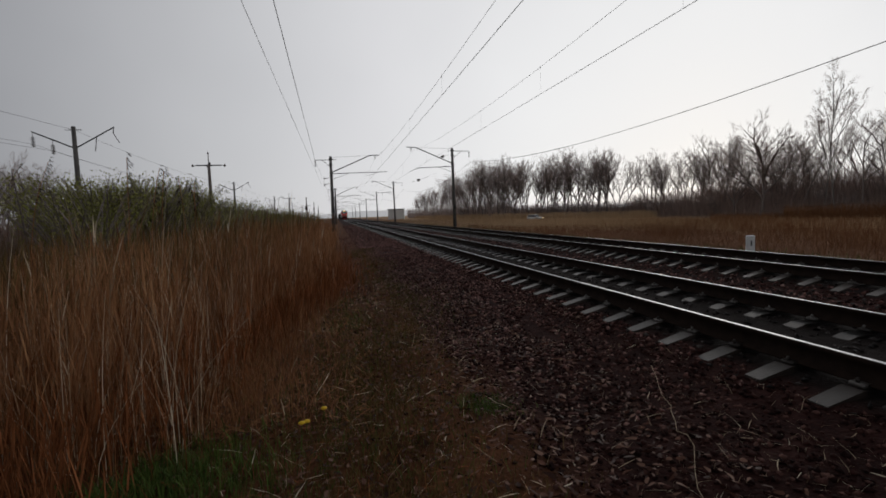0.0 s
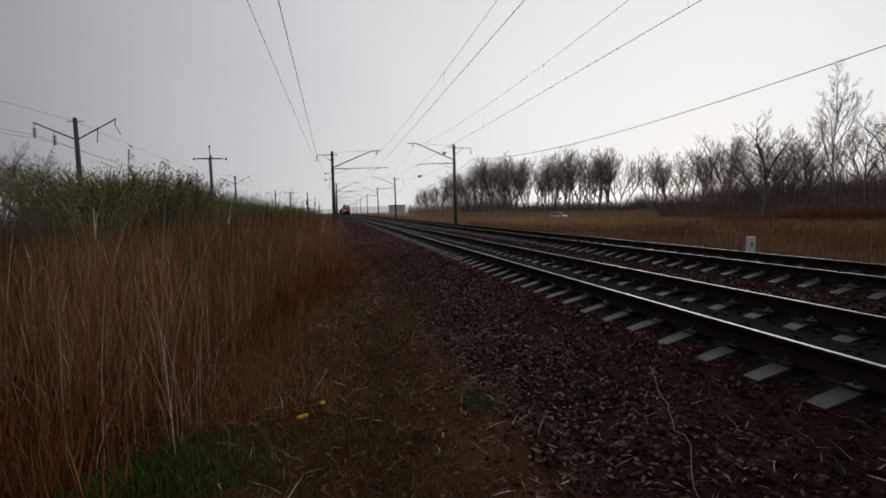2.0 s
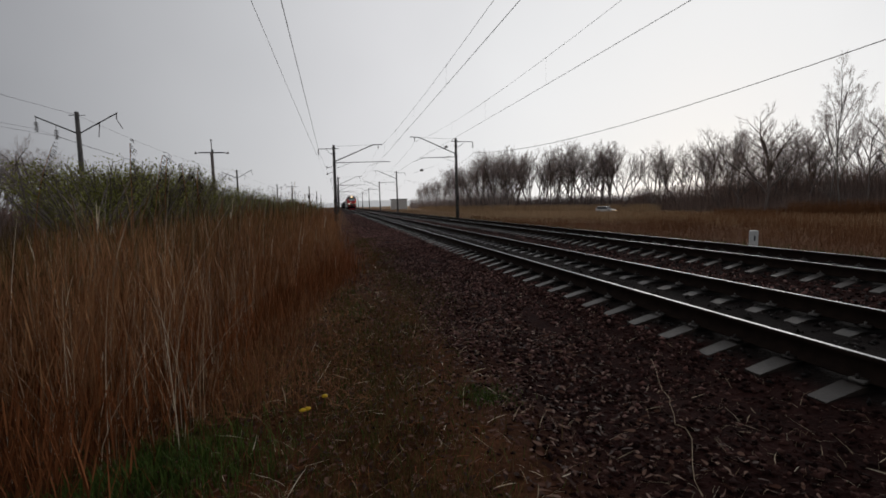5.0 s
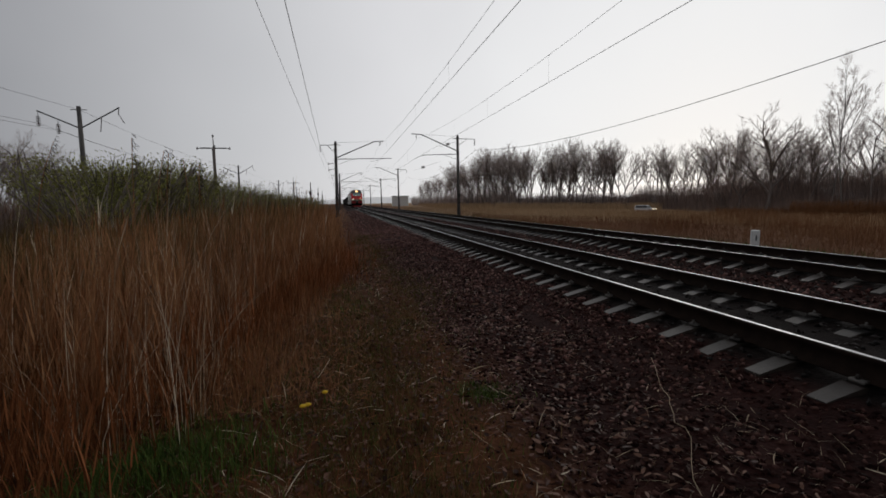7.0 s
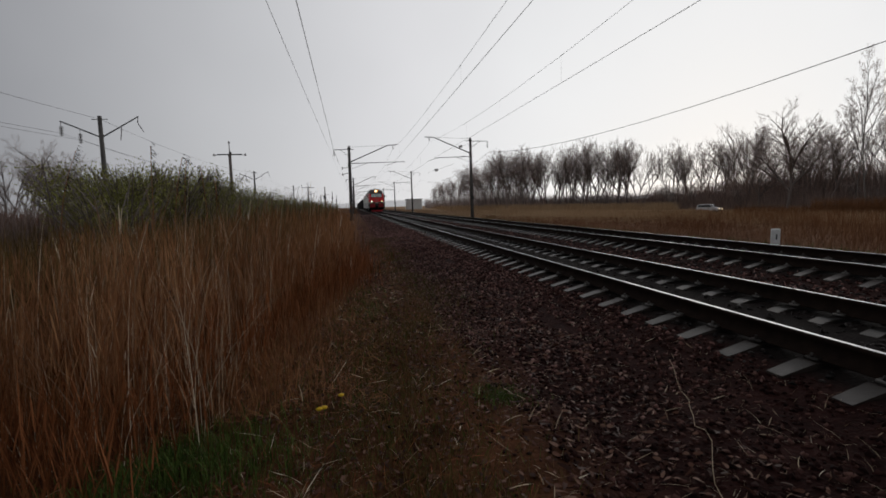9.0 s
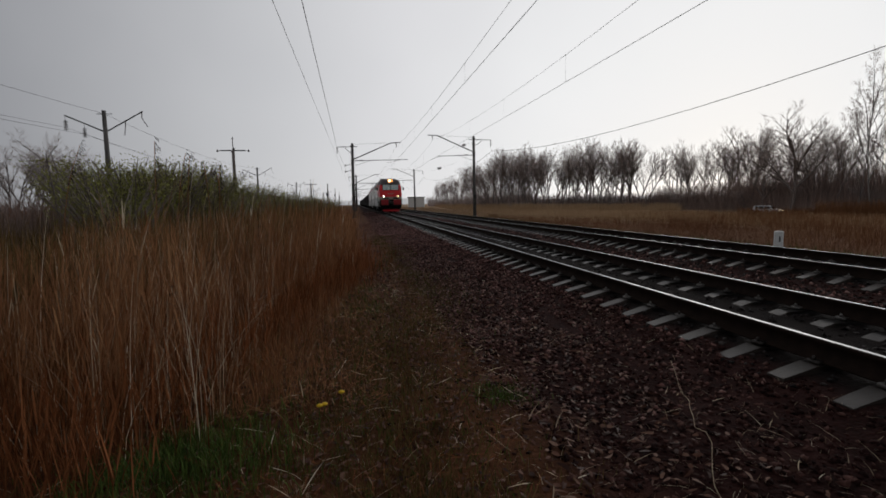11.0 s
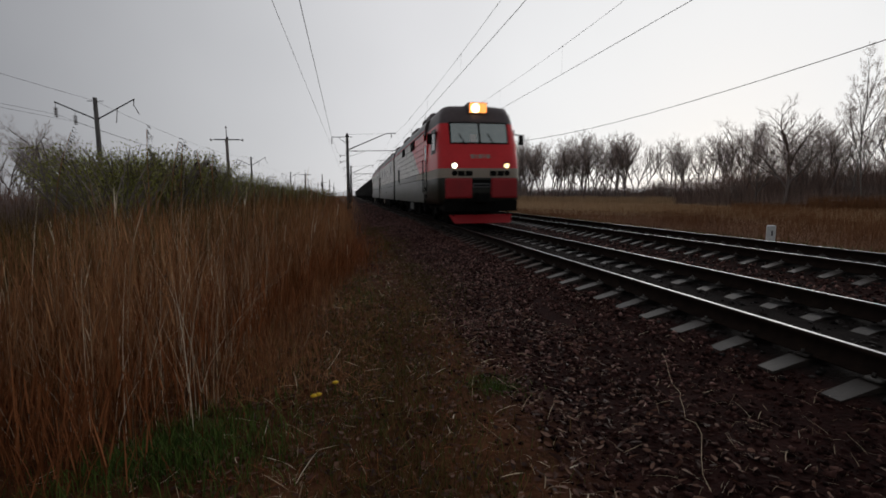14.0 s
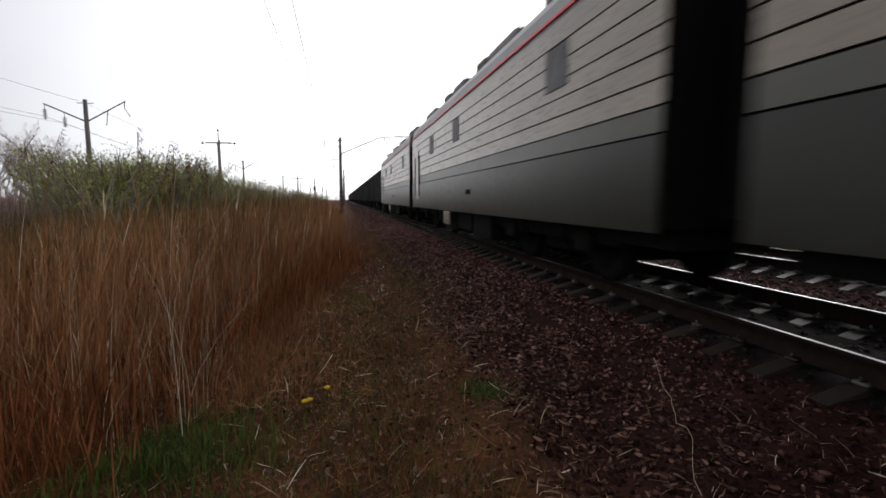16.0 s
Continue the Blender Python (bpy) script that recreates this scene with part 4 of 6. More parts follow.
KINDS = [tree_kind("bare_tree", 15.0, 20 + i, "bare leafless tree with branches paled for haze", "tree", M["bark"], spread=0.42 + 0.05 * i, trunk=0.15, levels=3, kids=(4, 5), per=5, tl=1.1, tw=0.012, up=0.42, first=0.30 + 0.04 * (i % 3), stem=0.78, kidlen=0.47) for i in range(5)]
WIDE = tree_kind("bare_tree", 13, 41, "broad bare tree with spreading dark limbs", "tree", M["bark"], spread=0.55, trunk=0.24, levels=3, kids=(4, 6), per=6, tl=1.0, tw=0.015, up=0.3, first=0.25)
BIRCH = tree_kind("birch_tree", 21, 52, "tall slender birch with fine drooping twigs", "tree", M["birch"], spread=0.36, trunk=0.11, levels=3, kids=(4, 6), per=9, stem=0.80, kidlen=0.46, tl=1.1, tw=0.015, up=0.75, first=0.25, droop=0.35)


def at_bearing(b, d):
    return d * math.sin(radians(b)), d * math.cos(radians(b))


# the long row beside the road, from far off to its nearer end
for i in range(90):
    b = 9.6 + 23.8 * (i / 89) ** 0.92 + random.uniform(-0.25, 0.25)
    d = float(np.interp(b, [9.6, 12, 15, 19, 27, 34], [350, 235, 168, 134, 128, 125])) * random.uniform(0.97, 1.12)
    x, y = at_bearing(b, d)
    plant(random.choice(KINDS), x, y, random.uniform(0.98, 1.2), random.uniform(0, 6.28), "trees beside the road")
for i in range(26):
    b = 9.8 + 11.5 * i / 25 + random.uniform(-0.2, 0.2)
    d = float(np.interp(b, [9.6, 12, 15, 19, 27, 34], [350, 235, 168, 134, 128, 125])) * random.uniform(1.04, 1.16)
    x, y = at_bearing(b, d)
    plant(random.choice(KINDS), x, y, random.uniform(1.1, 1.32), random.uniform(0, 6.28), "trees beside the road")
# the group after the gap
for b, d, s in ((36.9, 126, .74), (37.7, 122, .80), (38.4, 120, .84), (39.2, 124, .9), (40.4, 116, .86), (41.4, 110, .95), (42.5, 112, .92), (43.4, 104, .95), (48.6, 98, .85), (50.0, 96, .8), (54.5, 92, .8), (56.0, 95, .85), (57.5, 90, .9), (60, 95, .9), (63, 92, .9), (38.2, 140, .85), (39.4, 138, .95), (41.0, 136, 1.05), (43.0, 130, 1.05), (44.2, 128, 1.0), (46.6, 122, 1.1), (48.0, 118, 1.0), (49.3, 114, .95), (51, 112, .9), (55.2, 108, .9)):
    x, y = at_bearing(b, d)
    plant(random.choice(KINDS), x, y, s * 1.14, random.uniform(0, 6.28), "trees after the gap")
for i in range(20):
    b = 36.4 + 15.5 * (i + random.random()) / 20
    x, y = at_bearing(b, float(np.interp(b, [36, 46, 52], [126, 104, 98])) * random.uniform(1.0, 1.14))
    plant(KINDS[1 + i % 4], x, y, random.uniform(0.78, 1.0), random.uniform(0, 6.28), "trees after the gap")
for b, d, s in ((46.9, 96, 1.34), (49.0, 99, 0.95), (44.4, 100, 0.85)):
    x, y = at_bearing(b, d)
    plant(WIDE, x, y, s, random.uniform(0, 6.28), "trees after the gap")
for b, d, s in ((52.7, 93, 0.92), (51.7, 94, 0.80), (56.8, 92, 0.9), (58.5, 96, 0.88)):
    x, y = at_bearing(b, d)
    plant(BIRCH, x, y, s, random.uniform(0, 6.28), "birches by the road")
# low bare bushes between the trunks
for i in range(30):
    b = random.uniform(10.5, 58)
    d = float(np.interp(b, [9.6, 12, 15, 19, 27, 34, 46, 58], [345, 230, 165, 131, 124, 121, 97, 90])) * random.uniform(0.98, 1.06)
    x, y = at_bearing(b, d)
    plant(("bare_shrub", WIDE[1], WIDE[2], "low bare grey-brown shrub among the trunks", "shrub"), x, y, random.uniform(0.28, 0.46), random.uniform(0, 6.28), "bare shrubs under the trees")
# bare trees behind the reed bed
for i in range(26):
    x, y = at_bearing(-41 + 14.5 * (i + random.random()) / 26, random.uniform(66, 84))
    plant(random.choice(KINDS), x, y, random.uniform(0.54, 0.70), random.uniform(0, 6.28), "trees behind the reeds")
for b, d, s in ((-34.3, 84, .55), (-33, 86, .58), (-31.8, 84, .56), (-30.9, 88, .58), (-29.9, 86, .56), (-28.9, 92, .55), (-27.8, 95, .52), (-26.4, 98, .5), (-6.5, 150, .52), (-8.8, 120, .34), (-7.6, 130, .32), (-18.5, 80, .34), (-17.5, 85, .32)):
    x, y = at_bearing(b, d)
    plant(random.choice(KINDS), x, y, s, random.uniform(0, 6.28), "trees behind the reeds")


def shrub_kind(seed, h):
    r = np.random.default_rng(seed)
    segs = []
    n = 34
    for i in range(n):
        a, l = r.uniform(0, 6.28), r.uniform(0.6, 0.95) * h
        p = Vector((r.normal(0, 0.25), r.normal(0, 0.25), -0.2))
        d = Vector((math.cos(a) * 0.35, math.sin(a) * 0.35, 1)).normalized()
        for k in range(4):
            q = p + d * l / 4
            segs.append((p, q, 0.03 * (1 - k / 5), 0.03 * (1 - (k + 1) / 5)))
            p, d = q, (d + Vector((math.cos(a) * 0.1, math.sin(a) * 0.1, r.normal(0, 0.1)))).normalized()
    V, F = tubes(segs, 3)
    s_me = fast_mesh("stems", V, F, [M["bark"]])
    m = 5800
    idx = r.integers(0, len(segs), m)
    S0, S1 = np.array([s[0] for s in segs])[idx], np.array([s[1] for s in segs])[idx]
    keep = r.random(m) < np.clip(S1[:, 2] / h + 0.1, 0.1, 1)
    S0, S1 = S0[keep], S1[keep]
    m = len(S0)
    c = S0 + (S1 - S0) * r.random((m, 1)) + np.clip(r.normal(0, 0.12, (m, 3)), -0.2, 0.2) * h / 2.5
    d = r.normal(0, 1, (m, 3))
    d[:, 2] = np.abs(d[:, 2])
    d /= np.linalg.norm(d, axis=1)[:, None]
    L = r.uniform(0.026, 0.058, m)
    P = c[:, None, :] + d[:, None, :] * (L[:, None] * np.linspace(0, 1, 2))[:, :, None]
    sd = np.cross(d, r.normal(0, 1, (m, 3)))
    sd /= np.linalg.norm(sd, axis=1)[:, None]
    V, F = ribbons(P, (L * 0.5)[:, None] * np.array([0.8, 0.35])[None], sd)
    return s_me, fast_mesh("foliage", V, F, [M["leaf"]])


SHRUBS = [shrub_kind(90 + i, 2.6) for i in range(4)]


def shrub(x, y, s):
    t = empty("willow_shrub", "bushy shrub in thin yellow-green spring leaf", "shrub", "shrubs behind the reeds")
    t.matrix_basis = Matrix.LocRotScale((x, y, float(ground_z(x, y))), Euler((0, 0, random.uniform(0, 6.28))), (s * 1.15, s * 1.15, s))
    k = random.choice(SHRUBS)
    for n, me in zip(("stem", "foliage"), k):
        o = new(n, me)
        o.parent = t
        o["kind"] = "stuff"


for i in range(84):
    b = -25.5 + 23 * (i + random.random()) / 84
    top = np.interp(b, [-38, -29, -27, -24, -19, -16.5, -14.5, -12, -9.5, -7, -2.5], [3.0, 3.4, 5.8, 7.3, 6.8, 5.3, 4.1, 3.7, 2.8, 2.1, 0.9])
    d = np.interp(b, [-38, -24, -12, -2.5], [24, 26, 40, 75]) * random.uniform(0.85, 1.3)
    h = 1.172 + d * math.tan(radians(top)) * random.uniform(0.9, 1.06) + 1.1
    x, y = at_bearing(b, d)
    shrub(x, y, max(0.5, h / 2.6))


def blades(n, place, hmin, hmax, w, name, label, material, category, lean=0.2, k=2):
    x, y = place(n)
    h = rng.uniform(hmin, hmax, n)
    a = rng.uniform(0, 6.28, n)
    ln = np.abs(rng.normal(0, lean, n)) * h
    u = np.linspace(0, 1, k)
    P = np.stack([x[:, None] + (np.cos(a) * ln)[:, None] * u ** 2, y[:, None] + (np.sin(a) * ln)[:, None] * u ** 2, ground_z(x, y)[:, None] + h[:, None] * u], -1)
    b = rng.uniform(0, np.pi, n)
    V, F = ribbons(P, np.full((n, k), w) * (1 - 0.8 * u)[None], np.stack([np.cos(b), np.sin(b), np.zeros(n)], -1))
    stuff(name, fast_mesh(name, V, F, [M[material]]), label, category)


def meadow(n):
    y = 8 + 170 * rng.random(n) ** 1.5
    x = rng.random(n) ** 1.2 * (34 + 0.42 * y) + 13.4 + 0.02 * y
    return x, y


def far_meadow(n):
    x, y = meadow(n * 3)
    on = np.hypot(x, y) > 42
    return x[on][:n], y[on][:n]


def near_meadow(n):
    x, y = 13.2 + 34 * rng.random(n) ** 1.4, 6 + 46 * rng.random(n)
    return x + 0.02 * y, y


blades(30000, far_meadow, 0.2, 0.9, 0.03, "dry_meadow", "pale dry grass beyond the tracks", "dry", "dry grass", 0.4)
blades(42000, near_meadow, 0.10, 0.55, 0.011, "near_meadow", "dry russet grass and weeds beyond the tracks", "russet", "dry grass", 0.6)


def verge(n):
    return 12.0 + np.abs(rng.normal(0, 1.3, n)), 5 + 70 * rng.random(n) ** 1.5


blades(6000, verge, 0.08, 0.35, 0.02, "track_verge", "low dull green and straw grass beside the far track", "green", "grass", 0.4)


def brushwood(n):
    b = 35.5 + 29 * rng.random(n) ** 0.75
    d = np.interp(b, [34, 46, 64], [124, 98, 88]) + np.abs(rng.normal(0, 10, n)) - 2
    return d * np.sin(np.radians(b)), d * np.cos(np.radians(b))


blades(17000, brushwood, 0.8, 3.4, 0.06, "brushwood", "dense dark bare brushwood under the trees", "brush", "brushwood", 0.35)


def roadside_grass(n):
    """Clumps of tall straw-coloured grass along the foot of the tree row."""
    c = rng.uniform(9.5, 37, 420)
    b = c[rng.integers(0, len(c), n)] + rng.normal(0, 0.22, n)
    d = np.interp(b, [9, 12, 15, 19, 27, 34, 38], [335, 225, 162, 131, 124, 121, 116]) - 12 * rng.random(n) ** 1.3
    return d * np.sin(np.radians(b)), d * np.cos(np.radians(b))


blades(26000, roadside_grass, 0.7, 2.1, 0.05, "roadside_grass", "tall pale straw-coloured grass before the tree row", "dry", "dry grass", 0.3)


def road_verge(n):
    """Lower pale grass on the near side of the road."""
    b = rng.uniform(10, 40, n)
    d = np.interp(b, [9, 12, 15, 19, 27, 34, 40], [290, 195, 145, 114, 106, 101, 94]) - 45 * rng.random(n)
    return d * np.sin(np.radians(b)), d * np.cos(np.radians(b))


blades(22000, road_verge, 0.3, 0.85, 0.035, "road_verge", "pale dry grass between the far track and the road", "dry", "dry grass", 0.35)


def saplings(n):
    b = 9.5 + 27 * rng.random(n)
    d = np.interp(b, [9, 12, 15, 19, 27, 34, 38], [350, 240, 172, 137, 130, 126, 122]) * rng.uniform(1.0, 1.12, n)
    return d * np.sin(np.radians(b)), d * np.cos(np.radians(b))


blades(22000, saplings, 1.0, 4.6, 0.06, "bare_saplings", "low bare saplings and brambles behind the trunks", "brush", "undergrowth", 0.4)


def russet_clumps(n):
    """Tall russet weeds in clumps over the nearer meadow."""
    cx, cy = 19 + 36 * rng.random(520), 10 + 60 * rng.random(520)
    i = rng.integers(0, 520, n)
    x, y = cx[i] + rng.normal(0, 0.7, n), cy[i] + rng.normal(0, 0.7, n)
    on = np.degrees(np.arctan2(x, y)) + rng.normal(0, 3, n) > 37
    return x[on], y[on]


def clump_blades():
    x, y = russet_clumps(36000)
    blades(len(x), lambda n: (x, y), 0.35, 1.05, 0.016, "meadow_weeds", "clumps of tall russet weeds in the meadow", "russet", "weeds", 0.3)


clump_blades()


def far_wood(n):
    b = 8.6 + 12.5 * rng.random(n) ** 1.25
    d = np.interp(b, [8.6, 9.6, 12, 15, 19, 21.5], [390, 352, 238, 171, 137, 134]) * rng.uniform(1.02, 1.15, n)
    return d * np.sin(np.radians(b)), d * np.cos(np.radians(b))


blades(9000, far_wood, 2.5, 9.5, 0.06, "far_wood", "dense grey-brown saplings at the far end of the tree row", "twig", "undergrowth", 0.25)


def thicket(n):
    b = 42 + 26 * rng.random(n)
    d = np.interp(b, [35, 46, 68], [122, 99, 88]) + np.abs(rng.normal(0, 7, n))
    return d * np.sin(np.radians(b)), d * np.cos(np.radians(b))


def tall_thicket(n):
    b = 66 - 19 * rng.random(n) ** 1.2
    d = np.interp(b, [46, 68], [104, 93]) + np.abs(rng.normal(0, 6, n))
    return d * np.sin(np.radians(b)), d * np.cos(np.radians(b))


def low_thicket(n):
    b = 47 - 12.5 * rng.random(n) ** 1.4
    d = np.interp(b, [33, 46], [126, 101]) + np.abs(rng.normal(0, 7, n))
    return d * np.sin(np.radians(b)), d * np.cos(np.radians(b))


blades(19000, thicket, 1.5, 7.8, 0.07, "thicket", "tall dense dark thicket behind the russet grass", "brush", "thicket", 0.4)
blades(7500, tall_thicket, 3.0, 10.0, 0.06, "thicket", "tall dark thicket round the feet of the birches", "brush", "thicket", 0.4)
blades(13000, low_thicket, 0.8, 6.2, 0.07, "thicket", "lower dark thicket thinning out towards the gap in the trees", "brush", "thicket", 0.45)


def understory(n):
    b = rng.uniform(10, 33, n)
    d = np.interp(b, [9.6, 12, 15, 19, 27, 34], [350, 235, 168, 134, 128, 125]) * rng.uniform(1.0, 1.1, n)
    return d * np.sin(np.radians(b)), d * np.cos(np.radians(b))


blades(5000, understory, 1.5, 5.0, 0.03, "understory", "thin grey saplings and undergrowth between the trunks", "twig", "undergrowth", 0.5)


def weeds(n):
    b = rng.uniform(42.5, 66, n)
    k = np.tan(np.radians(b))
    s = (k * 100.5 - 44.5) / (22.5 + 48.0 * k)
    back = rng.uniform(0.93, 0.975, n)
    return (44.5 + 22.5 * s) * back, (100.5 - 48.0 * s) * back


blades(9000, weeds, 0.35, 1.35, 0.045, "roadside_weeds", "tall russet weeds along the road's edge", "russet", "weeds", 0.25)


def far_weeds(n):
    x, y = weeds(n * 3)
    on = np.degrees(np.arctan2(x, y)) > 48.8
    return x[on][:n], y[on][:n]


blades(8000, far_weeds, 0.8, 2.3, 0.045, "roadside_weeds", "taller russet weeds hiding the road", "russet", "weeds", 0.2)


def scrub_left(n):
    b = -3 - 40 * rng.random(n) ** 0.8
    d = np.interp(b, [-42, -24, -12, -3], [26, 34, 55, 90]) + np.abs(rng.normal(0, 12, n))
    return d * np.sin(np.radians(b)), d * np.cos(np.radians(b))


def bramble(n):
    b = -27 - 20 * rng.random(n)
    d = rng.uniform(24, 44, n)
    return d * np.sin(np.radians(b)), d * np.cos(np.radians(b))


blades(11000, bramble, 1.0, 3.1, 0.035, "bramble_thicket", "dull brown bramble thicket behind the reed bed", "brush", "thicket", 0.35)
blades(13000, scrub_left, 0.8, 2.8, 0.05, "reed_scrub", "mixed dry stems and scrub behind the reed bed", "reedlow", "scrub", 0.3)


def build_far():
    # a low ridge on the horizon, self-lit to stand for haze
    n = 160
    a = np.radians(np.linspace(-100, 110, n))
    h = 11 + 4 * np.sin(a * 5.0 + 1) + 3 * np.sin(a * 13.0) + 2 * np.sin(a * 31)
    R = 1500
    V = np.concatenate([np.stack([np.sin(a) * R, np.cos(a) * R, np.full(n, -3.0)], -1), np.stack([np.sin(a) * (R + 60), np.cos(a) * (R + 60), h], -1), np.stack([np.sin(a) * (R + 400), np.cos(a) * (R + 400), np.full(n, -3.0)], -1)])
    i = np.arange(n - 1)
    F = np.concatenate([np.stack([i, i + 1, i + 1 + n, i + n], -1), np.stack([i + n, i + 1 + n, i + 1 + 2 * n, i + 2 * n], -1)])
    tagged(new("backdrop_ridge", fast_mesh("backdrop_ridge", V, F, [M["hill"]], None, True)), "low hazy grey wooded ridge on the horizon, haze put in as glow", "hill", kind="structure")


build_far()


def shed():
    t = empty("trackside_shed", "pale grey flat-roofed shed far along the line", "shed", at=(31, 246, -0.9))
    bm = B()
    box(bm, -4.0, 4.0, -2.5, 2.5, 0, 5.0, 0.02)
    part("wall", bm, M["whitepaint"], t)
    bm = B()
    box(bm, -4.3, 4.3, -2.8, 2.8, 5.0, 5.35, 0.03)
    part("roof", bm, M["galv"], t)


shed()


def marker():
    x, y = 11.35, 10.95
    t = empty("marker_post", "short white concrete distance post beside the far track", "marker post", at=(x, y, -0.5))
    bm = B()
    box(bm, -0.105, 0.105, -0.09, 0.09, -0.2, 0.74, 0.035)
    part("post", bm, M["whitepaint"], t)
    bm = B()
    box(bm, 0.0, 0.035, -0.096, -0.088, 0.45, 0.60)
    part("number_bar", bm, M["number"], t, "dark worn marking")
    t.rotation_euler = (0, 0, radians(-40))


marker()


def trackside_box():
    t = empty("trackside_box", "ochre low concrete cable box on the verge", "cable box", at=(14.2, 48.0, -0.62))
    bm = B()
    box(bm, -0.42, 0.42, -0.3, 0.3, 0, 0.42, 0.02)
    part("body", bm, M["ochre"], t)
    bm = B()
    box(bm, -0.47, 0.47, -0.35, 0.35, 0.42, 0.5, 0.015)
    part("lid", bm, M["ochre"], t)


trackside_box()


def vine():
    pts = [(2.83, 3.80), (2.72, 3.60), (2.56, 3.34), (2.50, 3.22), (2.42, 3.02), (2.34, 2.92), (2.28, 2.80), (2.17, 2.65), (2.17, 2.55), (2.14, 2.46), (2.04, 2.34), (1.93, 2.21), (1.86, 2.11), (1.80, 1.98)]
    P = [(x, y, float(ground_z(x, y)) + 0.035 + 0.012 * (i % 3)) for i, (x, y) in enumerate(pts)]
    ob = wire("dry_vine", P, 0.002, "long pale dry bindweed stem trailing over the stones", "vine")
    ob.data.materials[0] = M["straw"]


vine()


def path_edge(n):
    y = 1.6 + 22 * rng.random(n) ** 2
    return np.minimum(-0.35 + 0.19 * y, 1.05) + rng.normal(0, 0.36, n) + 0.22 * np.sin(y * 0.9), y


blades(12000, path_edge, 0.03, 0.12, 0.006, "path_grass", "thin olive grass growing along the trodden path", "moss", "grass", 0.5)
blades(4000, path_edge, 0.03, 0.11, 0.005, "path_grass", "sparse young green grass along the trodden path", "green", "grass", 0.5)


def stray(n):
    y = 3.3 + 7 * rng.random(n) ** 1.4
    return -1.05 - np.abs(rng.normal(0, 0.75, n)), y


blades(460, stray, 0.5, 1.35, 0.006, "pale_stalks", "pale dry grass stalks bending out of the reeds", "straw", "dry grass", 0.3, 6)


def scraps(n):
    return rng.uniform(-0.9, 3.3, n), 1.4 + 10 * rng.random(n) ** 1.5


blades(2400, scraps, 0.012, 0.05, 0.0034, "straw_scraps", "pale straw scraps lying on soil and stones", "straw", "straw", 3.0, 3)


def path_scraps(n):
    y = 1.7 + 9 * rng.random(n) ** 1.4
    return np.minimum(-0.75 + 0.12 * y, 0.3) + rng.normal(0, 0.42, n), y


blades(900, path_scraps, 0.015, 0.06, 0.004, "path_straw", "broken pale reed stalks scattered on the path", "straw", "straw", 2.6, 3)


def tall_stalks(n):
    y = 4.6 + 15 * rng.random(n) ** 1.2
    return -1.3 - np.abs(rng.normal(0, 2.2, n)) - 0.05 * y, y


blades(320, tall_stalks, 1.35, 2.2, 0.006, "tall_stalks", "tall pale nodding stalks rising above the reeds", "straw", "dry grass", 0.28, 7)


def reed_foot(n):
    y = 3.7 + 9 * rng.random(n) ** 1.3
    return -0.95 + 0.03 * y + rng.normal(0, 0.3, n), y


blades(2600, reed_foot, 0.10, 0.45, 0.006, "fallen_reeds", "low tangled dry grass and broken reeds at the reed bed's foot", "reed", "dry grass", 0.7, 4)


# ---- the train ----
HALF, BODY, GAP = 1.48, 16.75, 1.05
STRIPS = [1.80, 2.07, 2.33, 2.58, 2.83, 3.09, 3.34, 3.66]
LOFT_Z = [0.80, 1.00, 1.74, 2.07, 2.90, 3.68, 4.02, 4.28, 4.40]
LOFT_Y = [0.04, 0.0, 0.0, 0.03, 0.20, 0.44, 0.54, 0.72, 1.20]
LOFT_W = [1.42, 1.50, 1.50, 1.50, 1.48, 1.39, 1.31, 1.20, 1.02]


def strip_part(parent, name, x, y0, y1, z0, z1, material, thick=0.03, cut0=0.0, cut1=0.0):
    """A panel on both sides; cut0 and cut1 slant its ends."""
    for d in (-1, 1):
        bm = B()
        box(bm, min(d * x, d * (x + thick)), max(d * x, d * (x + thick)), y0, y1, z0, z1)
        for v in bm.verts:
            v.co.y += (cut0 if v.co.y < (y0 + y1) / 2 else cut1) * (v.co.z - (z0 + z1) / 2)
        part(name, bm, material, parent)


def cab_shell(parent):
    """Rounded front of the locomotive, lofted from plan outlines, one mesh with its painted bands."""
    bm = B()
    rows = []
    for z, y0, w in zip(LOFT_Z, LOFT_Y, LOFT_W):
        half = [(0.45 * w, y0 + 0.008), (0.75 * w, y0 + 0.04), (0.91 * w, y0 + 0.13), (0.98 * w, y0 + 0.28), (w, y0 + 0.5), (w, 1.9 + y0 * 0.2), (w, 3.45)]
        pts = [(-x, y) for x, y in half[::-1]] + [(0, y0)] + half
        rows.append([bm.verts.new((x, y, z)) for x, y in pts])
    for j, (p, q) in enumerate(zip(rows, rows[1:])):
        for i in range(len(p) - 1):
            f = bm.faces.new((p[i], p[i + 1], q[i + 1], q[i]))
            f.smooth = True
            f.material_index = 0 if j < 2 else 1 if j == 2 else 2 if j < 5 else 3
    bm.faces.new(rows[-1]).material_index = 3
    bm.faces.new(rows[0][::-1]).material_index = 0
    return part("cab", bm, [M["slate"], M["beige"], M["red"], M["roof"]], parent, "red driver's cab with a beige band and dark grey skirt")


def front_y(z, x):
    y0, w = float(np.interp(z, LOFT_Z, LOFT_Y)), float(np.interp(z, LOFT_Z, LOFT_W))
    return y0 + float(np.interp(abs(x) / w, [0, 0.45, 0.75, 0.91, 0.98], [0, 0.008, 0.04, 0.13, 0.28]))


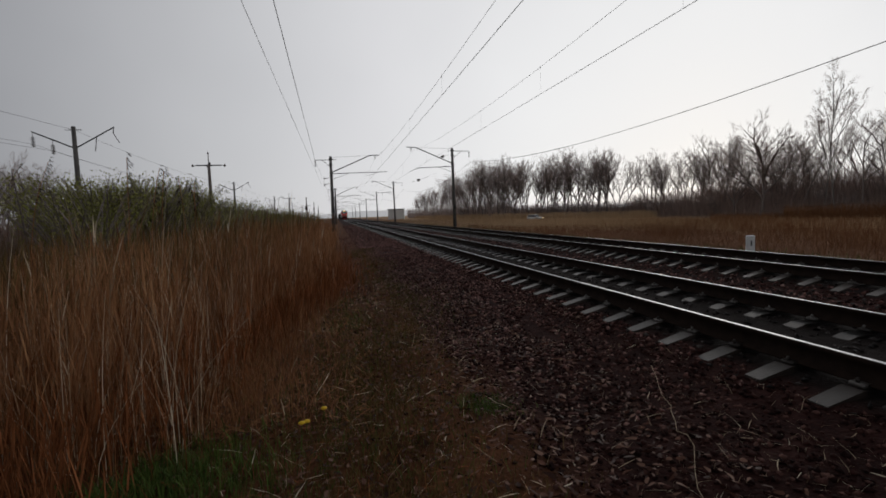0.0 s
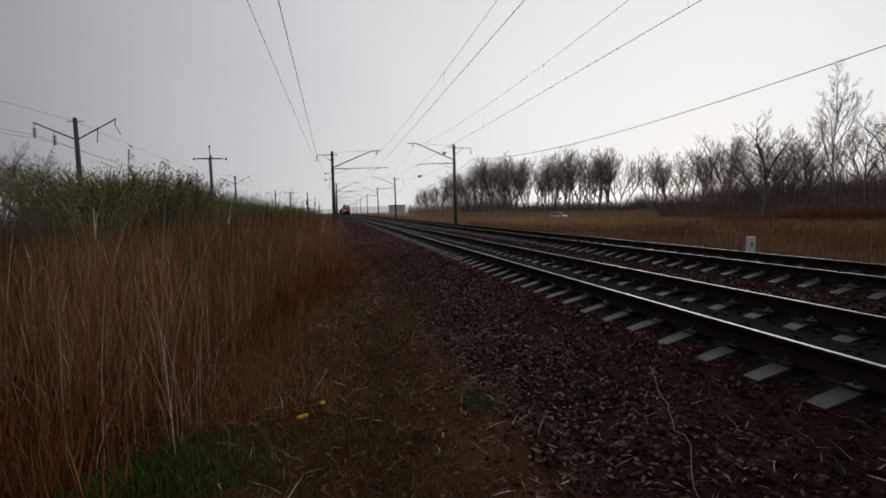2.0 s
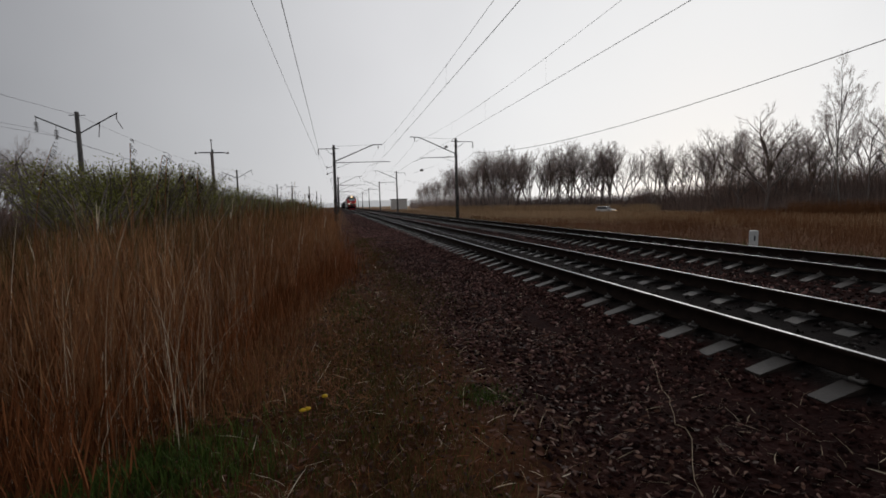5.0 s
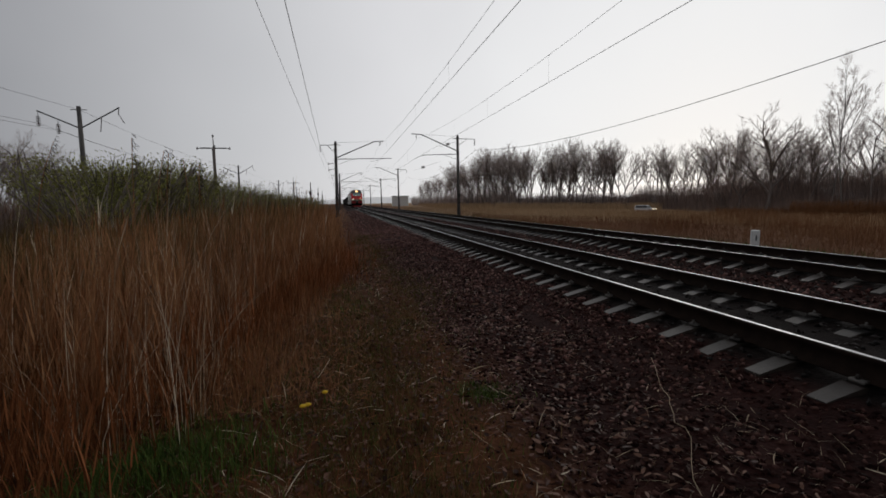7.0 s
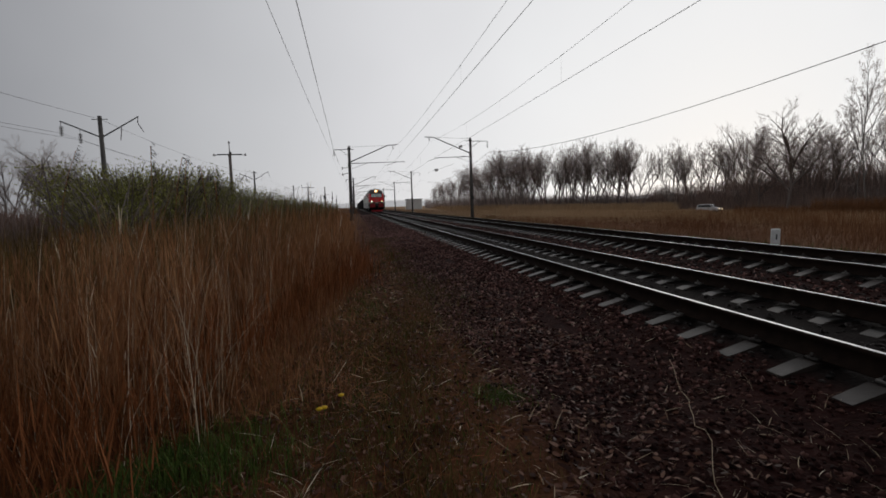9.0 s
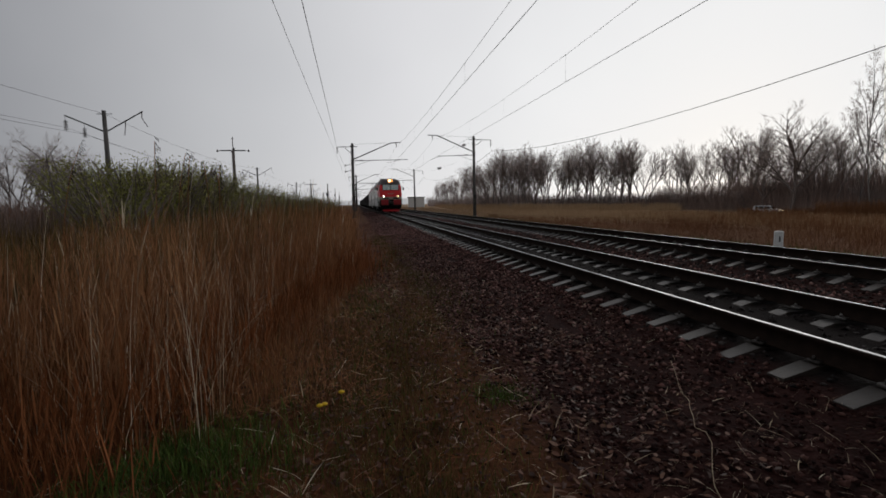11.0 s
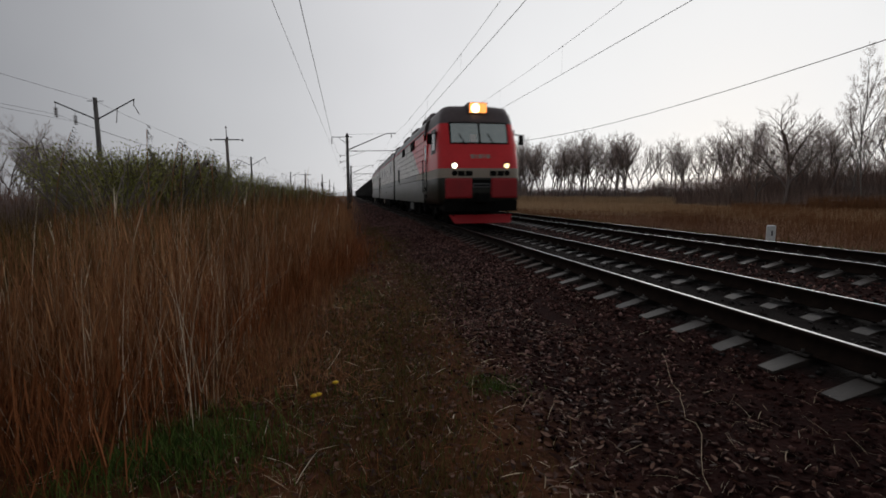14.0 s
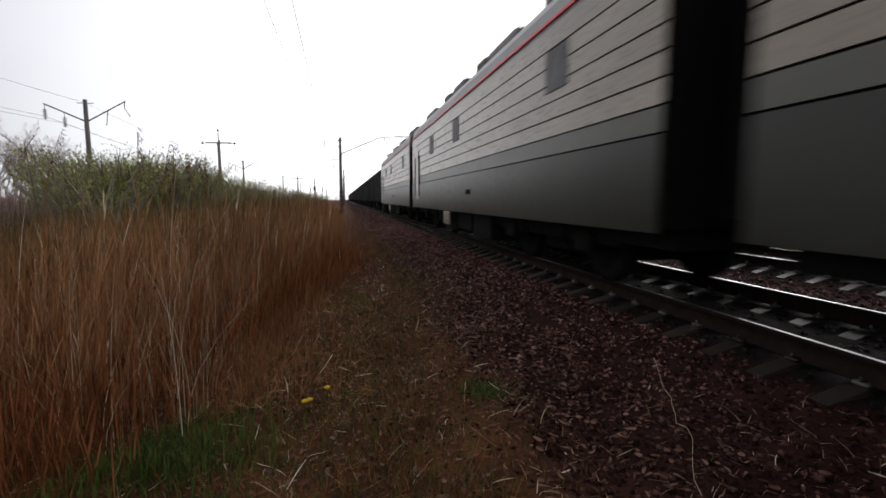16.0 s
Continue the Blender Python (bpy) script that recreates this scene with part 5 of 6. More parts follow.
def face_panel(bm, x0, x1, z0, z1, out, thick=0.02, n=4):
    """A panel that follows the front's curve, standing out from it."""
    F, K = [], []
    for i in range(n + 1):
        x = x0 + (x1 - x0) * i / n
        for z in (z0, z1):
            y = front_y(z, x)
            F.append(bm.verts.new((x, y - out, z)))
            K.append(bm.verts.new((x, y - out + thick, z)))
    for i in range(n):
        a, b, c, d = 2 * i, 2 * i + 2, 2 * i + 3, 2 * i + 1
        bm.faces.new((F[a], F[b], F[c], F[d]))
        bm.faces.new((K[b], K[a], K[d], K[c]))
        bm.faces.new((F[a], K[a], K[b], F[b]))
        bm.faces.new((F[d], F[c], K[c], K[d]))
    bm.faces.new((F[0], F[1], K[1], K[0]))
    bm.faces.new((F[-2], K[-2], K[-1], F[-1]))
    return bm


def disc(bm, x, z, r, out, n=16, thick=0.03):
    y = front_y(z, x) - out
    rod(bm, (x, y, z), (x, y + thick, z), r, r, n)
    return bm


def running_gear(t, y_list):
    """Bogie frames, boxes and wheelsets below the floor."""
    sets = []
    for yc in y_list:
        for d in (-1, 1):
            bm = B()
            box(bm, d * 1.12 - 0.07, d * 1.12 + 0.07, yc - 2.3, yc + 2.3, 0.55, 0.80, 0.03)
            for dy in (-1.45, 1.45):
                box(bm, d * 1.18 - 0.1, d * 1.18 + 0.1, yc + dy - 0.24, yc + dy + 0.24, 0.42, 0.72, 0.04)
                rod(bm, (d * 1.18, yc + dy * 0.55, 0.5), (d * 1.18, yc + dy * 0.55, 0.85), 0.11, 0.11, 10)
            part("bogie_frame", bm, M["black"], t)
        bm = B()
        box(bm, -0.95, 0.95, yc - 0.45, yc + 0.45, 0.32, 0.86, 0.04)
        part("bolster", bm, M["black"], t)
        for dy in (-1.45, 1.45):
            bm = B()
            rod(bm, (-0.95, 0, 0), (0.95, 0, 0), 0.09, 0.09, 10)
            w = part("wheelset", bm, M["iron"], t)
            w.matrix_local = pose(0, yc + dy, 0.60)
            for d in (-1, 1):
                bm = B()
                lathe(bm, (0, 0, 0), [(0.63, -0.02), (0.63, 0.02), (0.60, 0.04), (0.60, 0.15), (0.50, 0.15), (0.48, 0.11), (0.20, 0.11), (0.18, 0.16)], 28)
                bm.transform(pose(d * 0.72, 0, 0, 0, 90 * d, 0))
                part("wheel", bm, M["black"], w)
            sets.append(w)
            # The motor blocks also close off light between the wheels.
            bm = B()
            box(bm, -0.62, 0.62, yc + dy * 0.5 - 0.55, yc + dy * 0.5 + 0.55, 0.22, 0.80, 0.08)
            part("traction_motor", bm, M["black"], t)
            for d in (-1, 1):
                bm = B()
                s = 1 if dy > 0 else -1
                rod(bm, (d * 0.98, yc + dy + s * 0.72, 0.85), (d * 0.82, yc + dy + s * 0.70, 0.12), 0.035, 0.025, 6)
                part("sand_pipe", bm, M["black"], t)
    a, b = min(y_list) + 2.5, max(y_list) - 2.5
    # Assumed boxes, added to keep light from coming through underneath.
    for k in range(3):
        bm = B()
        box(bm, -1.32, 1.32, a + (b - a) * k / 3 + 0.06, a + (b - a) * (k + 1) / 3 - 0.06, 0.24 + 0.08 * (k % 2), 0.84, 0.04)
        part("equipment_box", bm, M["black"], t, "black underfloor equipment box that also blocks light")
    return sets


def roof_gear(t, y0, y1, panto, zt=0.0):
    bm = B()
    pts = [(-1.48, 3.60), (-1.46, 3.98), (-1.34, 4.17), (-0.80, 4.30), (0, 4.36), (0.80, 4.30), (1.34, 4.17), (1.46, 3.98), (1.48, 3.60)]
    R = [[bm.verts.new((x, y, z)) for x, z in pts] for y in (y0, y1)]
    for i in range(len(pts) - 1):
        f = bm.faces.new((R[0][i], R[0][i + 1], R[1][i + 1], R[1][i]))
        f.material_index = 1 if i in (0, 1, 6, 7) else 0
    bm.faces.new(R[0])
    bm.faces.new(R[1][::-1])
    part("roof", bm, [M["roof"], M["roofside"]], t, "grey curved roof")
    strip_part(t, "roof_stripe", HALF, y0, y1, 3.735, 3.775, M["red"], 0.035)
    y = y0 + 0.9
    k = 0
    while y < y1 - 1.6:
        bm = B()
        L = (1.5, 0.9, 2.0, 0.7)[k % 4]
        hh = (0.42, 0.52, 0.34, 0.58)[k % 4]
        w = (1.05, 0.95, 1.12, 0.9)[k % 4]
        box(bm, -w, w, y, y + L, 4.15, 4.24 + hh, 0.12)
        for j in range(4):
            box(bm, -w - 0.012, w + 0.012, y + L * (0.15 + 0.22 * j), y + L * (0.15 + 0.22 * j) + 0.06, 4.2, 4.18 + hh)
        part("roof_box", bm, M["roof"], t)
        for d in (-1, 1):
            bm = B()
            lathe(bm, (d * 0.75, y + L + 0.3, 4.2), [(0.05, 0), (0.11, 0.06), (0.06, 0.09), (0.11, 0.15), (0.06, 0.18), (0.10, 0.24), (0.04, 0.34)], 10)
            part("roof_insulator", bm, M["insul"], t)
        y += L + 0.85
        k += 1
    bm = B()
    rod(bm, (-0.75, y0 + 0.6, 4.60), (-0.75, y1 - 0.6, 4.60), 0.025, 0.025, 6)
    rod(bm, (-1.25, y0 + 0.3, 4.14), (-1.25, y1 - 0.3, 4.14), 0.03, 0.03, 6)
    part("roof_busbar", bm, M["iron"], t)
    for yy in (y0 + 3.2, y0 + 8.4):
        bm = B()
        rod(bm, (-0.95, yy, 4.18), (-0.95, yy, 4.95), 0.022, 0.012, 6)
        part("antenna", bm, M["iron"], t)
    if panto:
        yy = panto
        bm = B()
        for d in (-0.55, 0.55):
            rod(bm, (d, yy - 0.8, 4.4), (d, yy + 0.9, (4.2 + zt) / 2), 0.03, 0.025, 6)
            rod(bm, (d, yy + 0.9, (4.2 + zt) / 2), (d * 0.7, yy - 0.2, zt - 0.08), 0.022, 0.02, 6)
        for dy in (-0.2, 0.15):
            rod(bm, (-0.65, yy + dy, zt), (0.65, yy + dy, zt), 0.025, 0.025, 6)
            for d in (-1, 1):
                rod(bm, (d * 0.65, yy + dy, zt), (d * 1.0, yy + dy, zt - 0.2), 0.02, 0.02, 6)
        rod(bm, (-0.7, yy - 0.9, 4.2), (0.7, yy - 0.9, 4.2), 0.04, 0.04, 6)
        part("pantograph", bm, M["iron"], t)


def side_panels(t, y0, y1, red_to=None):
    """Horizontal pressed panels with a shadow gap between each two."""
    bm = B()
    box(bm, -HALF, HALF, y0, y1, 0.86, 3.60)
    part("core", bm, M["black"], t)
    bm = B()
    box(bm, -1.2, 1.2, y0 + 0.1, y1 - 0.1, 0.62, 0.86)
    part("underframe", bm, M["black"], t)
    strip_part(t, "lower_panel", HALF, y0, y1, 0.82, 1.785, M["slate"], 0.045)
    for z0, z1 in zip(STRIPS, STRIPS[1:]):
        zm = (z0 + z1) / 2
        col = M["silver"] if zm > 2.07 else M["midgrey"]
        a, cut = y0, 0.0
        if red_to and zm > 2.08:
            e = red_to + (zm - 2.3) * 1.9
            strip_part(t, "side_panel", HALF, y0, e, z0 + 0.012, z1 - 0.012, M["red"], cut1=1.9)
            cut = 1.9
            a = e
        elif red_to:
            e = red_to + (2.3 - zm) * 1.2
            strip_part(t, "side_panel", HALF, y0, e, z0 + 0.012, z1 - 0.012, M["beige"], cut1=-1.2)
            a, cut = e, -1.2
        strip_part(t, "side_panel", HALF, a, y1, z0 + 0.012, z1 - 0.012, col, cut0=cut)


def side_box(t, name, y0, y1, z0, z1, material, thick=0.05, label=""):
    for d in (-1, 1):
        bm = B()
        x = d * (HALF + 0.02)
        box(bm, min(x, x + d * thick), max(x, x + d * thick), y0, y1, z0, z1, 0.02)
        part(name, bm, material, t, label)


def cab_section():
    t = empty("locomotive_section", "red and grey electric locomotive section with a driver's cab", "locomotive", "sections of the locomotive")
    cab_shell(t)
    side_panels(t, 3.45, BODY, 5.3)
    roof_gear(t, 3.3, BODY, 14.9, 4.62)
    # windscreen
    bm = B()
    face_panel(bm, -1.08, 1.08, 2.93, 3.71, 0.012, 0.03, 8)
    part("windscreen_frame", bm, M["black"], t)
    for x0, x1 in ((-1.02, -0.035), (0.035, 1.02)):
        bm = B()
        face_panel(bm, x0, x1, 2.98, 3.66, 0.024, 0.02)
        part("windscreen", bm, M["glass"], t, "grey reflecting windscreen pane")
        bm = B()
        c = (x0 + x1) / 2
        rod(bm, (c, front_y(2.9, c) - 0.05, 2.9), (c - 0.22, front_y(3.25, c) - 0.045, 3.3), 0.012, 0.01, 5)
        part("wiper", bm, M["black"], t)
    bm = B()
    face_panel(bm, -0.34, -0.12, 3.0, 3.26, 0.034, 0.008, 2)
    part("paper_sheet", bm, M["whitepaint"], t, "white sheet behind the windscreen")
    bm = B()
    face_panel(bm, -1.15, 1.15, 3.74, 3.86, 0.01, 0.03, 8)
    part("visor", bm, M["roof"], t)
    # lamps
    for x, m in ((-0.955, "lamp"), (0.955, "dimlamp")):
        bm = B()
        disc(bm, x, 2.16, 0.135, 0.02, 18, 0.05)
        l = part("headlight", bm, M["galv"], t, "round headlight in a steel bezel")
        bm = B()
        disc(bm, x, 2.16, 0.088, 0.032, 18, 0.02)
        part("lens", bm, M[m], l, "lit white lens")
        bm = B()
        disc(bm, x, 1.90, 0.10, 0.02, 14, 0.04)
        part("tail_light", bm, M["black"], t)
    bm = B()
    box(bm, -0.36, 0.36, 0.46, 1.5, 4.02, 4.42, 0.06)
    s = part("searchlight", bm, M["roof"], t, "roof searchlight housing")
    bm = B()
    box(bm, -0.31, 0.31, 0.425, 0.47, 4.05, 4.38, 0.04)
    part("reflector", bm, M["spot"], s, "glowing warm reflector")
    bm = B()
    rod(bm, (-0.10, 0.41, 4.2), (-0.10, 0.44, 4.2), 0.16, 0.16, 16)
    part("bulb", bm, M["spotcore"], s, "bright lit bulb")
    # plates, panels, buffers
    bm = B()
    for k in range(8):
        x = -0.36 + k * 0.095
        face_panel(bm, x, x + (0.05 if k % 3 else 0.08), 2.42, 2.56, 0.012, 0.015, 1)
    part("emblem", bm, M["silver"], t, "worn pale emblem strokes")
    for d in (-1, 1):
        for k in range(2):
            bm = B()
            a = d * (0.32 + 0.28 * k)
            face_panel(bm, min(a, a + d * 0.24), max(a, a + d * 0.24), 1.80, 1.98, 0.012, 0.02, 1)
            part("grille", bm, M["black"], t)
        bm = B()
        a = d * 0.35
        box(bm, min(a, d * 1.30), max(a, d * 1.30), -0.12, 0.1, 1.02, 1.72, 0.06)
        part("buffer_panel", bm, M["dullred"], t, "red front panel")
        bm = B()
        rod(bm, (d * 0.28, -0.06, 0.55), (d * 0.28, -0.22, 0.45), 0.03, 0.03, 6)
        rod(bm, (d * 0.55, -0.02, 1.0), (d * 0.55, -0.16, 0.62), 0.03, 0.03, 6)
        part("brake_hose", bm, M["black"], t)
    # Raised black plate; the shade of a front recess is its colour.
    bm = B()
    box(bm, -0.34, 0.34, -0.03, 0.05, 1.40, 1.68, 0.01)
    part("front_recess", bm, M["black"], t)
    bm = B()
    box(bm, -0.32, 0.32, -0.06, -0.02, 1.40, 1.54, 0.01)
    plate = part("number_plate", bm, M["galv"], t)
    bm = B()
    for k in range(6):
        box(bm, -0.27 + 0.095 * k, -0.20 + 0.095 * k, -0.068, -0.058, 1.435, 1.505)
    part("marking", bm, M["black"], plate, "unreadable dark marking")
    bm = B()
    box(bm, -0.20, 0.20, -0.42, 0.3, 0.85, 1.22, 0.06)
    box(bm, -0.30, 0.06, -0.62, -0.36, 0.88, 1.20, 0.08)
    part("coupler", bm, M["black"], t)
    bm = B()
    box(bm, -1.35, 1.35, 0.02, 0.5, 0.55, 0.95, 0.04)
    part("front_beam", bm, M["black"], t)
    bm = B()
    V = [(-1.16, 0.10, 0.44), (1.16, 0.10, 0.44), (1.02, -0.20, 0.15), (-1.02, -0.20, 0.15), (-1.16, 0.22, 0.44), (1.16, 0.22, 0.44), (1.02, -0.12, 0.15), (-1.02, -0.12, 0.15)]
    vs = [bm.verts.new(v) for v in V]
    for f in ((0, 1, 2, 3), (5, 4, 7, 6), (0, 4, 5, 1), (3, 2, 6, 7), (1, 5, 6, 2), (4, 0, 3, 7)):
        bm.faces.new([vs[i] for i in f])
    part("snow_plough", bm, M["dullred"], t, "red rail guard")
    for d in (-1, 1):
        bm = B()
        rod(bm, (d * 1.0, 0.25, 0.9), (d * 1.0, 0.06, 0.40), 0.03, 0.03, 6)
        part("guard_bracket", bm, M["black"], t)
        # cab side: window, door, handrails, mirror
        x = d * 1.475
        bm = B()
        box(bm, min(x, x + d * 0.02), max(x, x + d * 0.02), 0.80, 1.75, 2.66, 3.52, 0.008)
        part("side_window_frame", bm, M["galv"], t)
        bm = B()
        box(bm, min(x, x + d * 0.03), max(x, x + d * 0.03), 0.90, 1.50, 2.78, 3.40, 0.008)
        part("side_window", bm, M["darkglass"], t)
        bm = B()
        for z0, z1, mi in ((1.30, 1.74, 2), (1.74, 2.07, 1), (2.07, 3.32, 0)):
            box(bm, min(x, x + d * 0.035), max(x, x + d * 0.035), 2.65, 3.38, z0, z1, 0.0, mi)
        bmesh.ops.remove_doubles(bm, verts=bm.verts[:], dist=0.0005)
        door = part("cab_door", bm, [M["red"], M["beige"], M["slate"]], t)
        bm = B()
        box(bm, min(x, x + d * 0.045), max(x, x + d * 0.045), 2.82, 3.2, 2.5, 3.15, 0.01)
        part("door_window", bm, M["darkglass"], door)
        for yy in (2.55, 3.48):
            bm = B()
            rod(bm, (d * 1.56, yy, 1.25), (d * 1.56, yy, 2.6), 0.02, 0.02, 6)
            part("handrail", bm, M["black"], t)
        # Step hollows are black plates, with their shade painted on.
        for zz in (1.02, 1.32):
            bm = B()
            box(bm, min(x, x + d * 0.05), max(x, x + d * 0.05), 2.8, 3.25, zz, zz + 0.14, 0.01)
            part("step_recess", bm, M["black"], t)
        bm = B()
        rod(bm, (d * 1.46, 0.75, 3.35), (d * 1.72, 0.70, 3.30), 0.02, 0.02, 6)
        box(bm, d * 1.72 - 0.09, d * 1.72 + 0.09, 0.66, 0.74, 2.95, 3.32, 0.02)
        part("mirror", bm, M["black"], t)
    side_box(t, "air_intake", 6.3, 7.6, 3.28, 3.70, M["black"])
    side_box(t, "air_intake", 10.4, 11.5, 3.30, 3.70, M["black"])
    side_box(t, "louvre", 13.55, 14.30, 2.34, 2.72, M["black"], 0.03)
    side_box(t, "louvre", 13.55, 14.30, 1.92, 2.30, M["black"], 0.03)
    side_box(t, "hatch", 9.0, 9.6, 1.05, 1.25, M["midgrey"], 0.035)
    side_box(t, "sand_box", 6.85, 8.05, 0.45, 0.78, M["galv"], 0.03)
    w = running_gear(t, (3.6, 13.1))
    return t, w


def booster_section(panto=0.0):
    t = empty("locomotive_booster", "light grey cabless locomotive section with ribbed sides", "locomotive", "sections of the locomotive")
    side_panels(t, 0, BODY)
    roof_gear(t, 0.0, BODY, panto, 5.98)
    for y in (2.0, 8.2, 11.8):
        side_box(t, "side_window", y, y + 0.7, 2.72, 3.32, M["galv"], 0.02)
    side_box(t, "side_door", 15.0, 15.75, 1.15, 3.15, M["silver"], 0.03)
    side_box(t, "handrail_bar", 14.85, 14.92, 1.3, 2.9, M["black"], 0.05)
    side_box(t, "handrail_bar", 15.85, 15.92, 1.3, 2.9, M["black"], 0.05)
    side_box(t, "hatch", 7.0, 7.4, 1.28, 1.40, M["black"], 0.045)
    side_box(t, "sand_box", 9.3, 10.1, 0.42, 0.80, M["silver"], 0.04)
    for y in (0, BODY):
        bm = B()
        s = -1 if y == 0 else 1
        box(bm, -0.75, 0.75, min(y, y + s * 0.5), max(y, y + s * 0.5), 0.95, 3.4, 0.05)
        part("gangway_bellows", bm, M["black"], t)
    w = running_gear(t, (3.4, 13.3))
    return t, w


def gondola():
    t = empty("gondola_wagon", "sooty black steel gondola wagon loaded with coal", "freight wagon", "wagons of the train")
    L = 12.9
    bm = B()
    box(bm, -1.46, 1.46, 0.0, L, 1.10, 3.52, 0.02)
    part("body", bm, M["wagon"], t)
    bm = B()
    box(bm, -1.53, 1.53, -0.03, L + 0.03, 3.44, 3.58, 0.02)
    part("top_rail", bm, M["wagon"], t)
    bm = B()
    n, m = 14, 6
    g = [[bm.verts.new((-1.4 + 2.8 * j / m, 0.2 + (L - 0.4) * i / n, 3.5 + 0.28 * math.sin(math.pi * j / m) * (0.7 + 0.3 * math.sin(i * 1.7)))) for j in range(m + 1)] for i in range(n + 1)]
    for i in range(n):
        for j in range(m):
            bm.faces.new((g[i][j], g[i][j + 1], g[i + 1][j + 1], g[i + 1][j]))
    part("load", bm, M["coal"], t, "heaped black coal")
    for d in (-1, 1):
        for k in range(8):
            y = 0.35 + (L - 0.7) * k / 7
            bm = B()
            x = d * 1.46
            box(bm, min(x, x + d * 0.1), max(x, x + d * 0.1), y - 0.07, y + 0.07, 1.1, 3.48, 0.01)
            part("side_post", bm, M["wagon"], t)
        bm = B()
        box(bm, d * 1.3 - 0.1, d * 1.3 + 0.1, 0, L, 0.92, 1.12, 0.01)
        part("sill", bm, M["black"], t)
    bm = B()
    box(bm, -0.2, 0.2, -0.5, L + 0.5, 0.85, 1.15, 0.03)
    part("draft_gear", bm, M["black"], t)
    for yc in (2.2, L - 2.2):
        bm = B()
        for d in (-1, 1):
            box(bm, d * 1.0 - 0.08, d * 1.0 + 0.08, yc - 1.15, yc + 1.15, 0.42, 0.78, 0.04)
        box(bm, -1.0, 1.0, yc - 0.2, yc + 0.2, 0.5, 0.95, 0.02)
        part("bogie", bm, M["black"], t)
        for dy in (-0.92, 0.92):
            bm = B()
            rod(bm, (-0.9, 0, 0), (0.9, 0, 0), 0.08, 0.08, 8)
            w = part("wheelset", bm, M["iron"], t)
            w.matrix_local = pose(0, yc + dy, 0.475)
            for d in (-1, 1):
                bm = B()
                rod(bm, (d * 0.72, 0, 0), (d * 0.86, 0, 0), 0.475, 0.475, 20)
                part("wheel", bm, M["black"], w)
    return t


LEAD, LEAD_WHEELS = cab_section()
BOOST, BOOST_WHEELS = booster_section()
REAR, REAR_WHEELS = booster_section(15.3)
tagged(REAR, "light grey cabless locomotive section with its pantograph raised")
STEP = BODY + GAP
WAGON = gondola()
WAGONS = [WAGON] + [copy_thing(WAGON, pose(NEAR, 60 + 13.92 * i, 0)) for i in range(1, 20)]


def front(t):
    """How far along the track the front of the train stands."""
    s = 14.0 - t
    return 16.17 + 15.1 * s + 0.12 * s * s if s > 0 else 16.17 + 14.93 * s


